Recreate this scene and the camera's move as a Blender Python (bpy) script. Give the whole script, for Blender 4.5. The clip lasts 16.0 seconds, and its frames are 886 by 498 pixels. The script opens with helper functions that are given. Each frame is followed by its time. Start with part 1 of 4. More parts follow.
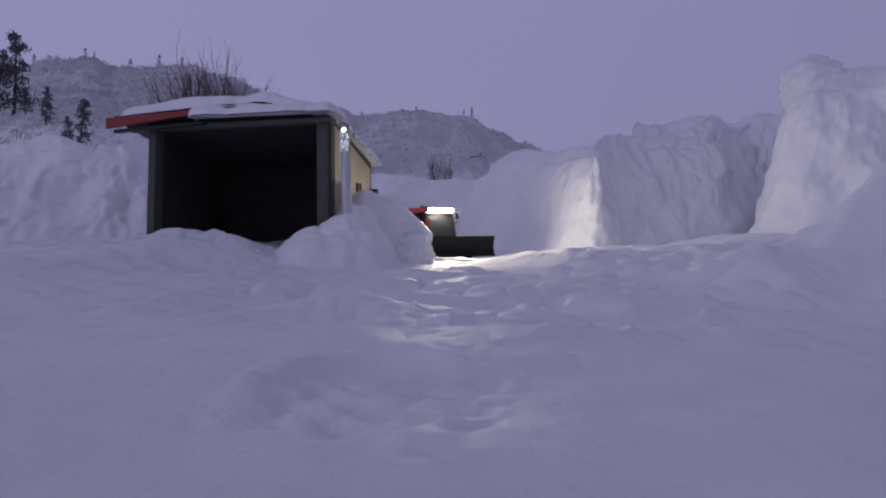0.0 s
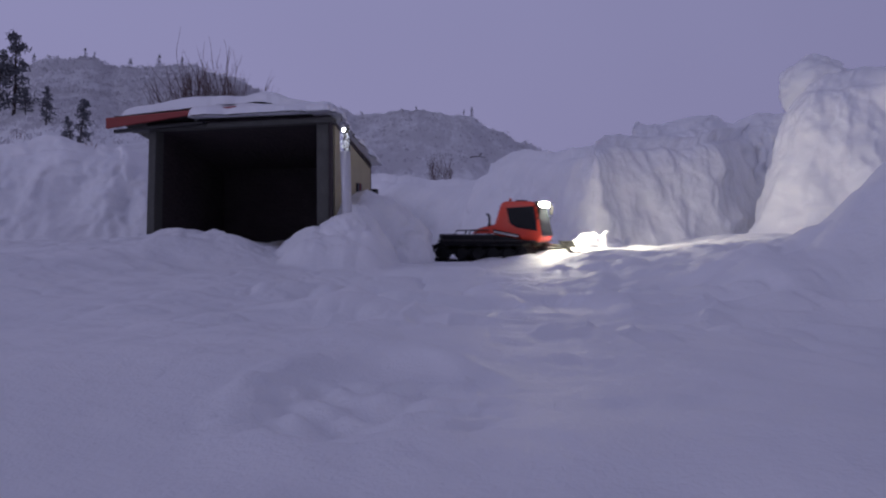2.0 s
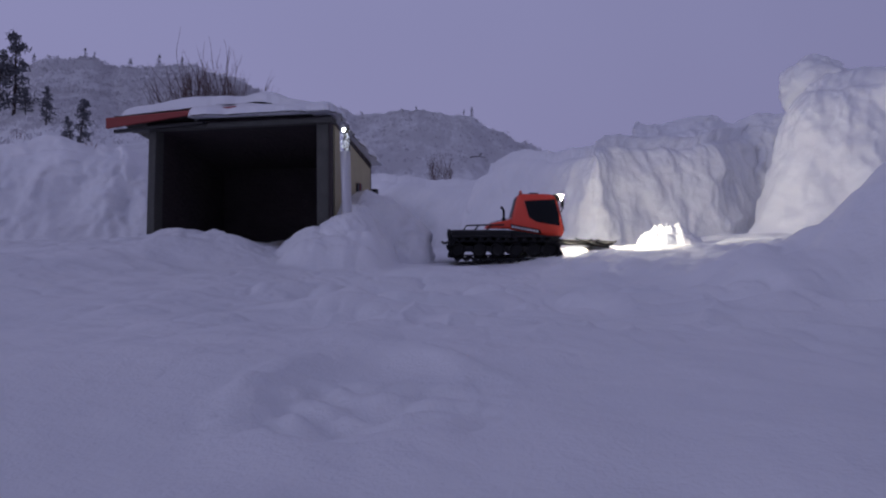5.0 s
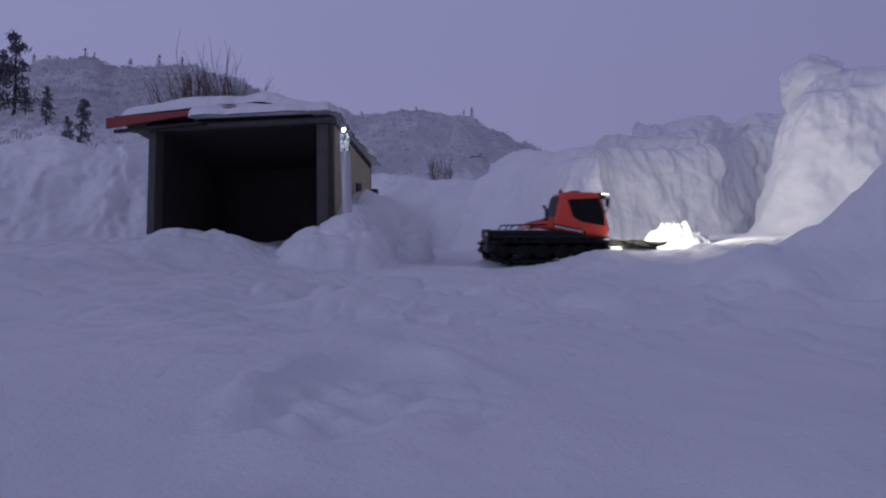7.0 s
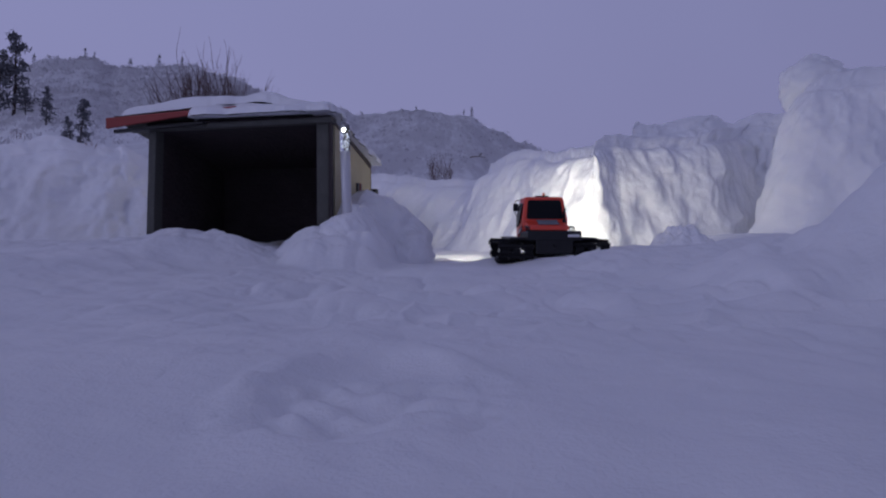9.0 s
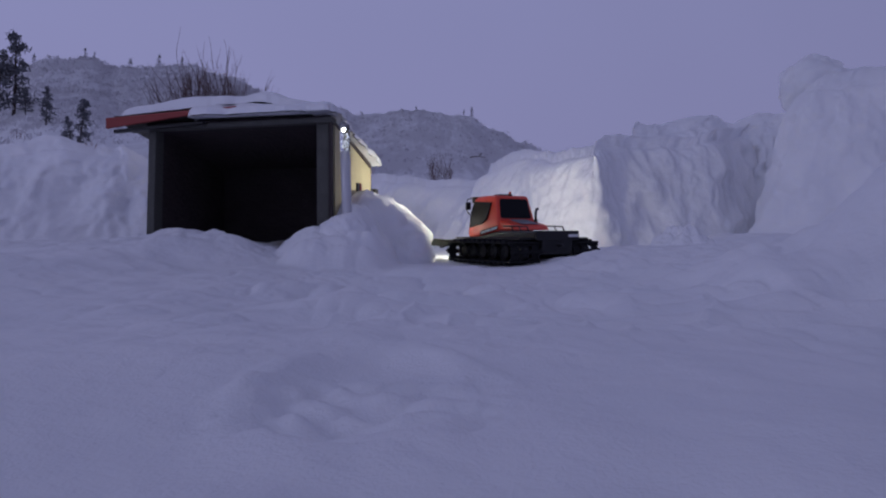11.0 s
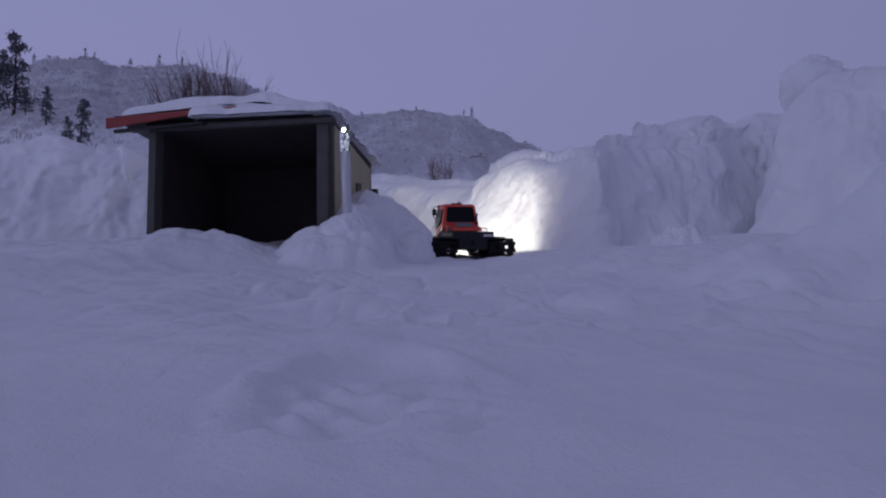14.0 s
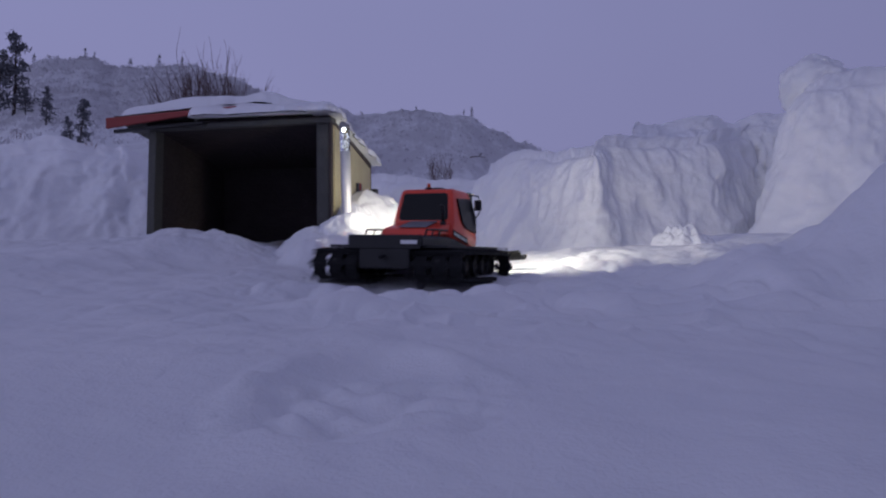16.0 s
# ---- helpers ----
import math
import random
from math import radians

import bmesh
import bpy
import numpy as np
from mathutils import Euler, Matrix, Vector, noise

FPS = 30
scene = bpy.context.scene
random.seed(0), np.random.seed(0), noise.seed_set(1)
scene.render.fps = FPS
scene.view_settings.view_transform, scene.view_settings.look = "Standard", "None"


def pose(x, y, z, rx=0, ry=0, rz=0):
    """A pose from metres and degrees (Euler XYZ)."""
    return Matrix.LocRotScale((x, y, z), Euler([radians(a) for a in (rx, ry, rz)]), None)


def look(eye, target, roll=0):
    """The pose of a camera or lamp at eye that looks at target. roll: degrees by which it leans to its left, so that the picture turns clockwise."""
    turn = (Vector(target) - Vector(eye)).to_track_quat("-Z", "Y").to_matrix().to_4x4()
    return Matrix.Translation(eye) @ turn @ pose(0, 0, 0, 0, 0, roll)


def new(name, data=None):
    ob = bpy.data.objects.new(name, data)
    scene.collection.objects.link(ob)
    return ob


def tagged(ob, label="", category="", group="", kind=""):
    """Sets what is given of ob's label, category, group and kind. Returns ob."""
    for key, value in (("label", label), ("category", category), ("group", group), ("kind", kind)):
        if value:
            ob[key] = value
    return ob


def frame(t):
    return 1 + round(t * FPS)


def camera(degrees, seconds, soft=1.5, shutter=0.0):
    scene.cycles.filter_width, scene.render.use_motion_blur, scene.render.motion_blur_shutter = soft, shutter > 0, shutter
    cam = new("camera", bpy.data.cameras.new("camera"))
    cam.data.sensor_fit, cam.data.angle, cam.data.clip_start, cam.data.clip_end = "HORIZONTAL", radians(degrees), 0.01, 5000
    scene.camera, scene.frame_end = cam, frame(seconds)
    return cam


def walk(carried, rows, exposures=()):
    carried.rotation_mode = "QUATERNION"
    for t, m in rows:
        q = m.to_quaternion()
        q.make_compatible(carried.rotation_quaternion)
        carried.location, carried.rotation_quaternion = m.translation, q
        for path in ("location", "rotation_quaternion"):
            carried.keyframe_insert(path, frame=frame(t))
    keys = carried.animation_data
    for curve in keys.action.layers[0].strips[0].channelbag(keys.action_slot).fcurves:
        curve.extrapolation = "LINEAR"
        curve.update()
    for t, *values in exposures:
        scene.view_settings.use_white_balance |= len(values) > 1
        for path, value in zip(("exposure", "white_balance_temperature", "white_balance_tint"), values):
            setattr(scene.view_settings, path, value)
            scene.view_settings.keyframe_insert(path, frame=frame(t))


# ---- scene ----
# A model snow groomer working in a dug-out yard in deep snow, at dusk.
cam = camera(62, 16.0, soft=2.1, shutter=0.5)
walk(cam, [(0.0, pose(0, 0, 0.10, 88.42, 0, 0)), (16.0, pose(0, 0, 0.10, 88.42, 0, 0))],
     exposures=[(0.0, 0.08, 6480, 10), (1.5, 0.08, 6480, 10), (2.2, 0.02, 6430, 10), (4.2, 0.01, 6350, 9), (9.0, -0.02, 6050, 8), (16.0, -0.03, 6050, 9)])

# ---- light ----
world = bpy.data.worlds.new("dusk_sky")
scene.world = world
world.use_nodes = True
wn, wl = world.node_tree.nodes, world.node_tree.links
wn.clear()
w_out = wn.new("ShaderNodeOutputWorld")
w_bg = wn.new("ShaderNodeBackground")
w_co = wn.new("ShaderNodeTexCoord")
w_sep = wn.new("ShaderNodeSeparateXYZ")
w_ramp = wn.new("ShaderNodeValToRGB")
w_noise = wn.new("ShaderNodeTexNoise")
w_mix = wn.new("ShaderNodeMix")
w_mix.data_type, w_mix.blend_type = "RGBA", "MULTIPLY"
w_mix.inputs["Factor"].default_value = 0.14
w_noise.inputs["Scale"].default_value = 1.6
w_noise.inputs["Detail"].default_value = 3
w_ramp.color_ramp.elements[0].position = 0.0
w_ramp.color_ramp.elements[0].color = (0.258, 0.246, 0.424, 1)
w_ramp.color_ramp.elements[1].position = 0.65
w_ramp.color_ramp.elements[1].color = (0.170, 0.168, 0.292, 1)
mid = w_ramp.color_ramp.elements.new(0.30)
mid.color = (0.254, 0.247, 0.432, 1)
wl.new(w_co.outputs["Generated"], w_sep.inputs[0])
wl.new(w_sep.outputs["Z"], w_ramp.inputs[0])
wl.new(w_co.outputs["Generated"], w_noise.inputs["Vector"])
wl.new(w_ramp.outputs[0], w_mix.inputs[6])
wl.new(w_noise.outputs["Fac"], w_mix.inputs[7])
w_side = wn.new("ShaderNodeMapRange")
w_side.inputs["From Min"].default_value, w_side.inputs["From Max"].default_value = -0.6, 0.7
w_side.inputs["To Min"].default_value, w_side.inputs["To Max"].default_value = 1.02, 0.82
wl.new(w_sep.outputs["X"], w_side.inputs["Value"])
w_dim = wn.new("ShaderNodeVectorMath")
w_dim.operation = "SCALE"
wl.new(w_mix.outputs[2], w_dim.inputs[0])
wl.new(w_side.outputs[0], w_dim.inputs["Scale"])
wl.new(w_dim.outputs[0], w_bg.inputs[0])
w_bg.inputs["Strength"].default_value = 1.08
wl.new(w_bg.outputs[0], w_out.inputs[0])

sun = new("dusk_glow", bpy.data.lights.new("dusk_glow", "SUN"))
sun.data.energy, sun.data.angle, sun.data.color = 0.27, radians(40), (0.80, 0.79, 1.0)
sun.matrix_world = look((-4.2, -1.6, 2.1), (0, 2, 0))


# ---- noise on arrays ----
def lattice(ix, iy, iz):
    n = (ix * 374761393 + iy * 668265263 + iz * 1274126177) & 0x7FFFFFFF
    n = ((n ^ (n >> 13)) * 1274126177) & 0x7FFFFFFF
    return ((n ^ (n >> 16)) & 0xFFFF) / 32767.5 - 1.0


def vnoise(x, y, z):
    x, y, z = np.broadcast_arrays(np.asarray(x, float), np.asarray(y, float), np.asarray(z, float))
    ix, iy, iz = (np.floor(a).astype(np.int64) for a in (x, y, z))
    fx, fy, fz = x - ix, y - iy, z - iz
    ux, uy, uz = (f * f * f * (f * (f * 6 - 15) + 10) for f in (fx, fy, fz))
    total = 0.0
    for a in (0, 1):
        for b in (0, 1):
            for c in (0, 1):
                w = (ux if a else 1 - ux) * (uy if b else 1 - uy) * (uz if c else 1 - uz)
                total = total + w * lattice(ix + a, iy + b, iz + c)
    return total


def fbm(x, y, z=0.0, octaves=4, gain=0.5):
    total, amp, k = 0.0, 1.0, 1.0
    for i in range(octaves):
        total = total + amp * vnoise(np.asarray(x) * k + 17.3 * i, np.asarray(y) * k - 9.1 * i, np.asarray(z) * k + 5.7 * i)
        amp, k = amp * gain, k * 2.03
    return total


def smooth(t):
    t = np.clip(t, 0, 1)
    return t * t * (3 - 2 * t)


# ---- materials ----
def material(name, colour, rough=0.6, metal=0.0, vary=0.15, scale=40.0, bump=0.0, bump_scale=200.0, glow=0.0, coat=0.0):
    m = bpy.data.materials.new(name)
    m.use_nodes = True
    nt = m.node_tree
    n, l = nt.nodes, nt.links
    b = n["Principled BSDF"]
    co = n.new("ShaderNodeTexCoord")
    big = n.new("ShaderNodeTexNoise")
    big.inputs["Scale"].default_value, big.inputs["Detail"].default_value = scale, 5
    l.new(co.outputs["Object"], big.inputs["Vector"])
    mix = n.new("ShaderNodeMix")
    mix.data_type = "RGBA"
    mix.inputs[6].default_value = (*[c * (1 - vary) for c in colour], 1)
    mix.inputs[7].default_value = (*[min(1, c * (1 + vary)) for c in colour], 1)
    l.new(big.outputs["Fac"], mix.inputs[0])
    l.new(mix.outputs[2], b.inputs["Base Color"])
    b.inputs["Roughness"].default_value, b.inputs["Metallic"].default_value = rough, metal
    b.inputs["Coat Weight"].default_value = coat
    if bump:
        fine = n.new("ShaderNodeTexNoise")
        fine.inputs["Scale"].default_value, fine.inputs["Detail"].default_value = bump_scale, 4
        l.new(co.outputs["Object"], fine.inputs["Vector"])
        bp = n.new("ShaderNodeBump")
        bp.inputs["Strength"].default_value, bp.inputs["Distance"].default_value = bump, 1.0 / bump_scale
        l.new(fine.outputs["Fac"], bp.inputs["Height"])
        l.new(bp.outputs[0], b.inputs["Normal"])
    if glow:
        b.inputs["Emission Color"].default_value = (*colour, 1)
        b.inputs["Emission Strength"].default_value = glow
    return m


def snow_material():
    m = bpy.data.materials.new("snow")
    m.use_nodes = True
    n, l = m.node_tree.nodes, m.node_tree.links
    b = n["Principled BSDF"]
    co = n.new("ShaderNodeTexCoord")
    patch = n.new("ShaderNodeTexNoise")
    patch.inputs["Scale"].default_value, patch.inputs["Detail"].default_value = 5.0, 6
    grain = n.new("ShaderNodeTexNoise")
    grain.inputs["Scale"].default_value, grain.inputs["Detail"].default_value = 90.0, 5
    fine = n.new("ShaderNodeTexNoise")
    fine.inputs["Scale"].default_value, fine.inputs["Detail"].default_value = 420.0, 3
    for t in (patch, grain, fine):
        l.new(co.outputs["Object"], t.inputs["Vector"])
    ramp = n.new("ShaderNodeValToRGB")
    ramp.color_ramp.elements[0].position, ramp.color_ramp.elements[0].color = 0.3, (0.80, 0.81, 0.84, 1)
    ramp.color_ramp.elements[1].position, ramp.color_ramp.elements[1].color = 0.7, (0.88, 0.88, 0.90, 1)
    l.new(patch.outputs["Fac"], ramp.inputs[0])
    l.new(ramp.outputs[0], b.inputs["Base Color"])
    b1, b2 = n.new("ShaderNodeBump"), n.new("ShaderNodeBump")
    b1.inputs["Strength"].default_value, b1.inputs["Distance"].default_value = 0.38, 0.005
    b2.inputs["Strength"].default_value, b2.inputs["Distance"].default_value = 0.45, 0.002
    l.new(grain.outputs["Fac"], b1.inputs["Height"])
    l.new(fine.outputs["Fac"], b2.inputs["Height"])
    l.new(b1.outputs[0], b2.inputs["Normal"])
    l.new(b2.outputs[0], b.inputs["Normal"])
    b.inputs["Roughness"].default_value = 0.62
    b.inputs["Specular IOR Level"].default_value = 0.35
    b.inputs["Subsurface Weight"].default_value = 0.35
    b.inputs["Subsurface Radius"].default_value = (1.0, 0.95, 0.9)
    b.inputs["Subsurface Scale"].default_value = 0.012
    return m


def land_material():
    """Snow near by; farther off, slopes of snow with rock and dark scrub, paled for haze."""
    m = snow_material()
    m.name = "snow_land"
    n, l = m.node_tree.nodes, m.node_tree.links
    b = n["Principled BSDF"]
    near = b.inputs["Base Color"].links[0].from_socket
    geo = n.new("ShaderNodeNewGeometry")
    sep = n.new("ShaderNodeSeparateXYZ")
    l.new(geo.outputs["Position"], sep.inputs[0])
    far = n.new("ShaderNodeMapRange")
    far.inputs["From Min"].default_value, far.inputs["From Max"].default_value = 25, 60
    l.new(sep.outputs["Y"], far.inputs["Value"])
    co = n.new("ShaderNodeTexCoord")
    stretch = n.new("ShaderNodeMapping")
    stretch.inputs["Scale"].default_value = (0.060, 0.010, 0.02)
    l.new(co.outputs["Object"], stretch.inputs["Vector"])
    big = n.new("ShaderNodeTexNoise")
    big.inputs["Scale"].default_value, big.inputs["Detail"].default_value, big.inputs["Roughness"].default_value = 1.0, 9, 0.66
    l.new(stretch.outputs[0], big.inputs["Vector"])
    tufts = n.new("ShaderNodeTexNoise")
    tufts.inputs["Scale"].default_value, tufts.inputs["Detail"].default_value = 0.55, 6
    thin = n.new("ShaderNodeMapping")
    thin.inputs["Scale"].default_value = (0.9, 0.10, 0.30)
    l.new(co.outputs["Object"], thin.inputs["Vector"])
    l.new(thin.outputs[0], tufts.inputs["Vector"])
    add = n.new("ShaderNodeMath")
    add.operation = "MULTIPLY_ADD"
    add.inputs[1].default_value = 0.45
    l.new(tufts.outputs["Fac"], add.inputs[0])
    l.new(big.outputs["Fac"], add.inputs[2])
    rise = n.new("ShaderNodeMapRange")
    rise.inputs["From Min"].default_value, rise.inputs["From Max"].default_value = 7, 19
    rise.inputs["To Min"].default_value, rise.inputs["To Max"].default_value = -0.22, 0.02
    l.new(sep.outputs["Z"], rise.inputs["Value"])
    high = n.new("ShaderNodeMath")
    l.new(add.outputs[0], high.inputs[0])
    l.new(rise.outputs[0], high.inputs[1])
    # rock tone kept close to the snow's: distance haze put into the colour
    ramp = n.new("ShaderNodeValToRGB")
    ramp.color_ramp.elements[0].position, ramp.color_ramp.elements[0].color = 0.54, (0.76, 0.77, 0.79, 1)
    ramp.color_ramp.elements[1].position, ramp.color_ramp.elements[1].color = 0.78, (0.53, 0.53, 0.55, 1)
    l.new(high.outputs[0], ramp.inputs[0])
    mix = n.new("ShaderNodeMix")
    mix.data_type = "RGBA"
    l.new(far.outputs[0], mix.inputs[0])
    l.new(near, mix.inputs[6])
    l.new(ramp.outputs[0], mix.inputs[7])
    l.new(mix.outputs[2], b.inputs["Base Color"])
    return m


SNOW = snow_material()
LAND = land_material()
RED = material("red_plastic", (0.74, 0.060, 0.026), 0.38, vary=0.1, scale=25, coat=0.2)
BLACK = material("black_plastic", (0.012, 0.012, 0.014), 0.5, vary=0.3, scale=60, bump=0.2, bump_scale=300)
RUBBER = material("black_rubber", (0.012, 0.012, 0.014), 0.75, vary=0.35, scale=80, bump=0.3, bump_scale=250)
SNOWY = material("snow_dusted_black", (0.16, 0.16, 0.18), 0.7, vary=0.75, scale=45, bump=0.3, bump_scale=200)
GLASS = material("tinted_window", (0.008, 0.009, 0.012), 0.32, vary=0.1, scale=10)
GLASS.node_tree.nodes["Principled BSDF"].inputs["Specular IOR Level"].default_value = 0.12
BLACK.node_tree.nodes["Principled BSDF"].inputs["Specular IOR Level"].default_value = 0.35
RUBBER.node_tree.nodes["Principled BSDF"].inputs["Specular IOR Level"].default_value = 0.2
GREY = material("grey_grille", (0.20, 0.20, 0.22), 0.55, vary=0.3, scale=70)
WHITE = material("white_marking", (0.72, 0.72, 0.72), 0.5, vary=0.08)
ORANGE = material("orange_lens", (0.75, 0.12, 0.05), 0.2, vary=0.05)
LED = material("led_strip", (1.0, 0.90, 0.70), 0.4, vary=0.0, glow=1000.0)
CREAM = material("cream_boards", (0.36, 0.32, 0.20), 0.7, vary=0.18, scale=18, bump=0.3, bump_scale=120)
# dark wood, its tone set to include the shade inside the shed
DARKWOOD = material("dark_wood", (0.036, 0.026, 0.027), 0.8, vary=0.5, scale=14, bump=0.4, bump_scale=60)
POSTWOOD = material("weathered_green_grey_wood", (0.085, 0.085, 0.076), 0.8, vary=0.3, scale=22, bump=0.4, bump_scale=90)
REDTIN = material("red_painted_board", (0.26, 0.035, 0.03), 0.6, vary=0.35, scale=20, bump=0.2, bump_scale=100)
PIPE = material("brushed_light_tube", (0.55, 0.55, 0.58), 0.4, metal=0.2, vary=0.1, scale=30)
BARK = material("bark", (0.06, 0.045, 0.04), 0.9, vary=0.4, scale=8, bump=0.5, bump_scale=20)
# frosted needles, lightened further to imitate distance haze
NEEDLE = material("pine_needles", (0.12, 0.125, 0.14), 0.9, vary=0.5, scale=1.2)
TWIG = material("bare_twigs", (0.10, 0.06, 0.055), 0.9, vary=0.4, scale=6)
# far brush: the pale grey imitates haze in front of it
SCRUB = material("hazed_scrub", (0.56, 0.55, 0.58), 0.95, vary=0.35, scale=0.2)
REDBRUSH = material("red_brown_brush", (0.16, 0.05, 0.045), 0.9, vary=0.4, scale=2)


def clear_acrylic():
    m = bpy.data.materials.new("clear_acrylic")
    m.use_nodes = True
    b = m.node_tree.nodes["Principled BSDF"]
    b.inputs["Transmission Weight"].default_value, b.inputs["Roughness"].default_value, b.inputs["IOR"].default_value = 1.0, 0.12, 1.3
    b.inputs["Base Color"].default_value = (0.95, 0.97, 1, 1)
    return m


ACRYLIC = clear_acrylic()


# ---- mesh helpers ----
def from_arrays(name, verts, faces, mat, parent=None, flat=False):
    me = bpy.data.meshes.new(name)
    me.from_pydata([tuple(v) for v in verts], [], [tuple(f) for f in faces])
    me.materials.append(mat)
    if not flat:
        me.polygons.foreach_set("use_smooth", [True] * len(me.polygons))
    me.update()
    ob = new(name, me)
    ob.parent = parent
    return ob


def grid_faces(rows, cols, wrap=False):
    i, j = np.meshgrid(np.arange(rows - 1), np.arange(cols if wrap else cols - 1), indexing="ij")
    k = (j + 1) % cols
    return np.stack([i * cols + j, i * cols + k, (i + 1) * cols + k, (i + 1) * cols + j], -1).reshape(-1, 4).tolist()


def part(name, bm, mat, parent=None, label="", flat=True):
    me = bpy.data.meshes.new(name)
    bm.normal_update()
    bm.to_mesh(me)
    bm.free()
    me.materials.append(mat)
    if not flat:
        me.polygons.foreach_set("use_smooth", [True] * len(me.polygons))
    ob = new(name, me)
    ob.parent = parent
    if label:
        tagged(ob, label)
    return ob


def box(x0, x1, y0, y1, z0, z1, bevel=0.002, bm=None):
    bm2 = bmesh.new()
    bmesh.ops.create_cube(bm2, size=1)
    bmesh.ops.scale(bm2, vec=(x1 - x0, y1 - y0, z1 - z0), verts=bm2.verts)
    bmesh.ops.translate(bm2, vec=((x0 + x1) / 2, (y0 + y1) / 2, (z0 + z1) / 2), verts=bm2.verts)
    if bevel:
        bmesh.ops.bevel(bm2, geom=bm2.edges[:], offset=bevel, segments=2, affect="EDGES", profile=0.5)
    return joined(bm, bm2)


def joined(bm, bm2):
    if bm is None:
        return bm2
    me = bpy.data.meshes.new("scratch")
    bm2.to_mesh(me)
    bm2.free()
    bm.from_mesh(me)
    bpy.data.meshes.remove(me)
    return bm


def prism(outline, y0, y1, bevel=0.004, bm=None, segments=3):
    """A solid with the given outline in x and z, from y0 to y1."""
    bm2 = bmesh.new()
    a = [bm2.verts.new((x, y0, z)) for x, z in outline]
    b = [bm2.verts.new((x, y1, z)) for x, z in outline]
    bm2.faces.new(a)
    bm2.faces.new(b[::-1])
    for i in range(len(a)):
        j = (i + 1) % len(a)
        bm2.faces.new((a[j], a[i], b[i], b[j]))
    bmesh.ops.recalc_face_normals(bm2, faces=bm2.faces[:])
    if bevel:
        bmesh.ops.bevel(bm2, geom=bm2.edges[:], offset=bevel, segments=segments, affect="EDGES", profile=0.5)
    return joined(bm, bm2)


def tube(points, radius, sides=8, bm=None, taper=1.0):
    """A round bar along points; taper: the end's share of the radius."""
    bm2 = bmesh.new()
    rings = []
    pts = [Vector(p) for p in points]
    for i, p in enumerate(pts):
        d = (pts[min(i + 1, len(pts) - 1)] - pts[max(i - 1, 0)]).normalized()
        u = d.orthogonal().normalized() if i == 0 else (u - d * u.dot(d)).normalized()
        v = d.cross(u)
        r = radius * (1 + (taper - 1) * i / (len(pts) - 1))
        rings.append([bm2.verts.new(p + r * (math.cos(2 * math.pi * k / sides) * u + math.sin(2 * math.pi * k / sides) * v)) for k in range(sides)])
    for a, b in zip(rings, rings[1:]):
        for k in range(sides):
            bm2.faces.new((a[k], a[(k + 1) % sides], b[(k + 1) % sides], b[k]))
    bm2.faces.new(rings[0][::-1])
    bm2.faces.new(rings[-1])
    return joined(bm, bm2)


def thing(name, m, label, category, group="", kind=""):
    ob = new(name)
    ob.matrix_basis = m
    return tagged(ob, label, category, group, kind)


# ---- the ground: one sheet of snow out to the hills ----
def soft(x, y, cx, cy, rx, ry, h, turn=0.0):
    c, s = math.cos(radians(turn)), math.sin(radians(turn))
    u, v = ((x - cx) * c + (y - cy) * s) / rx, (-(x - cx) * s + (y - cy) * c) / ry
    return h * np.exp(-(u * u + v * v))


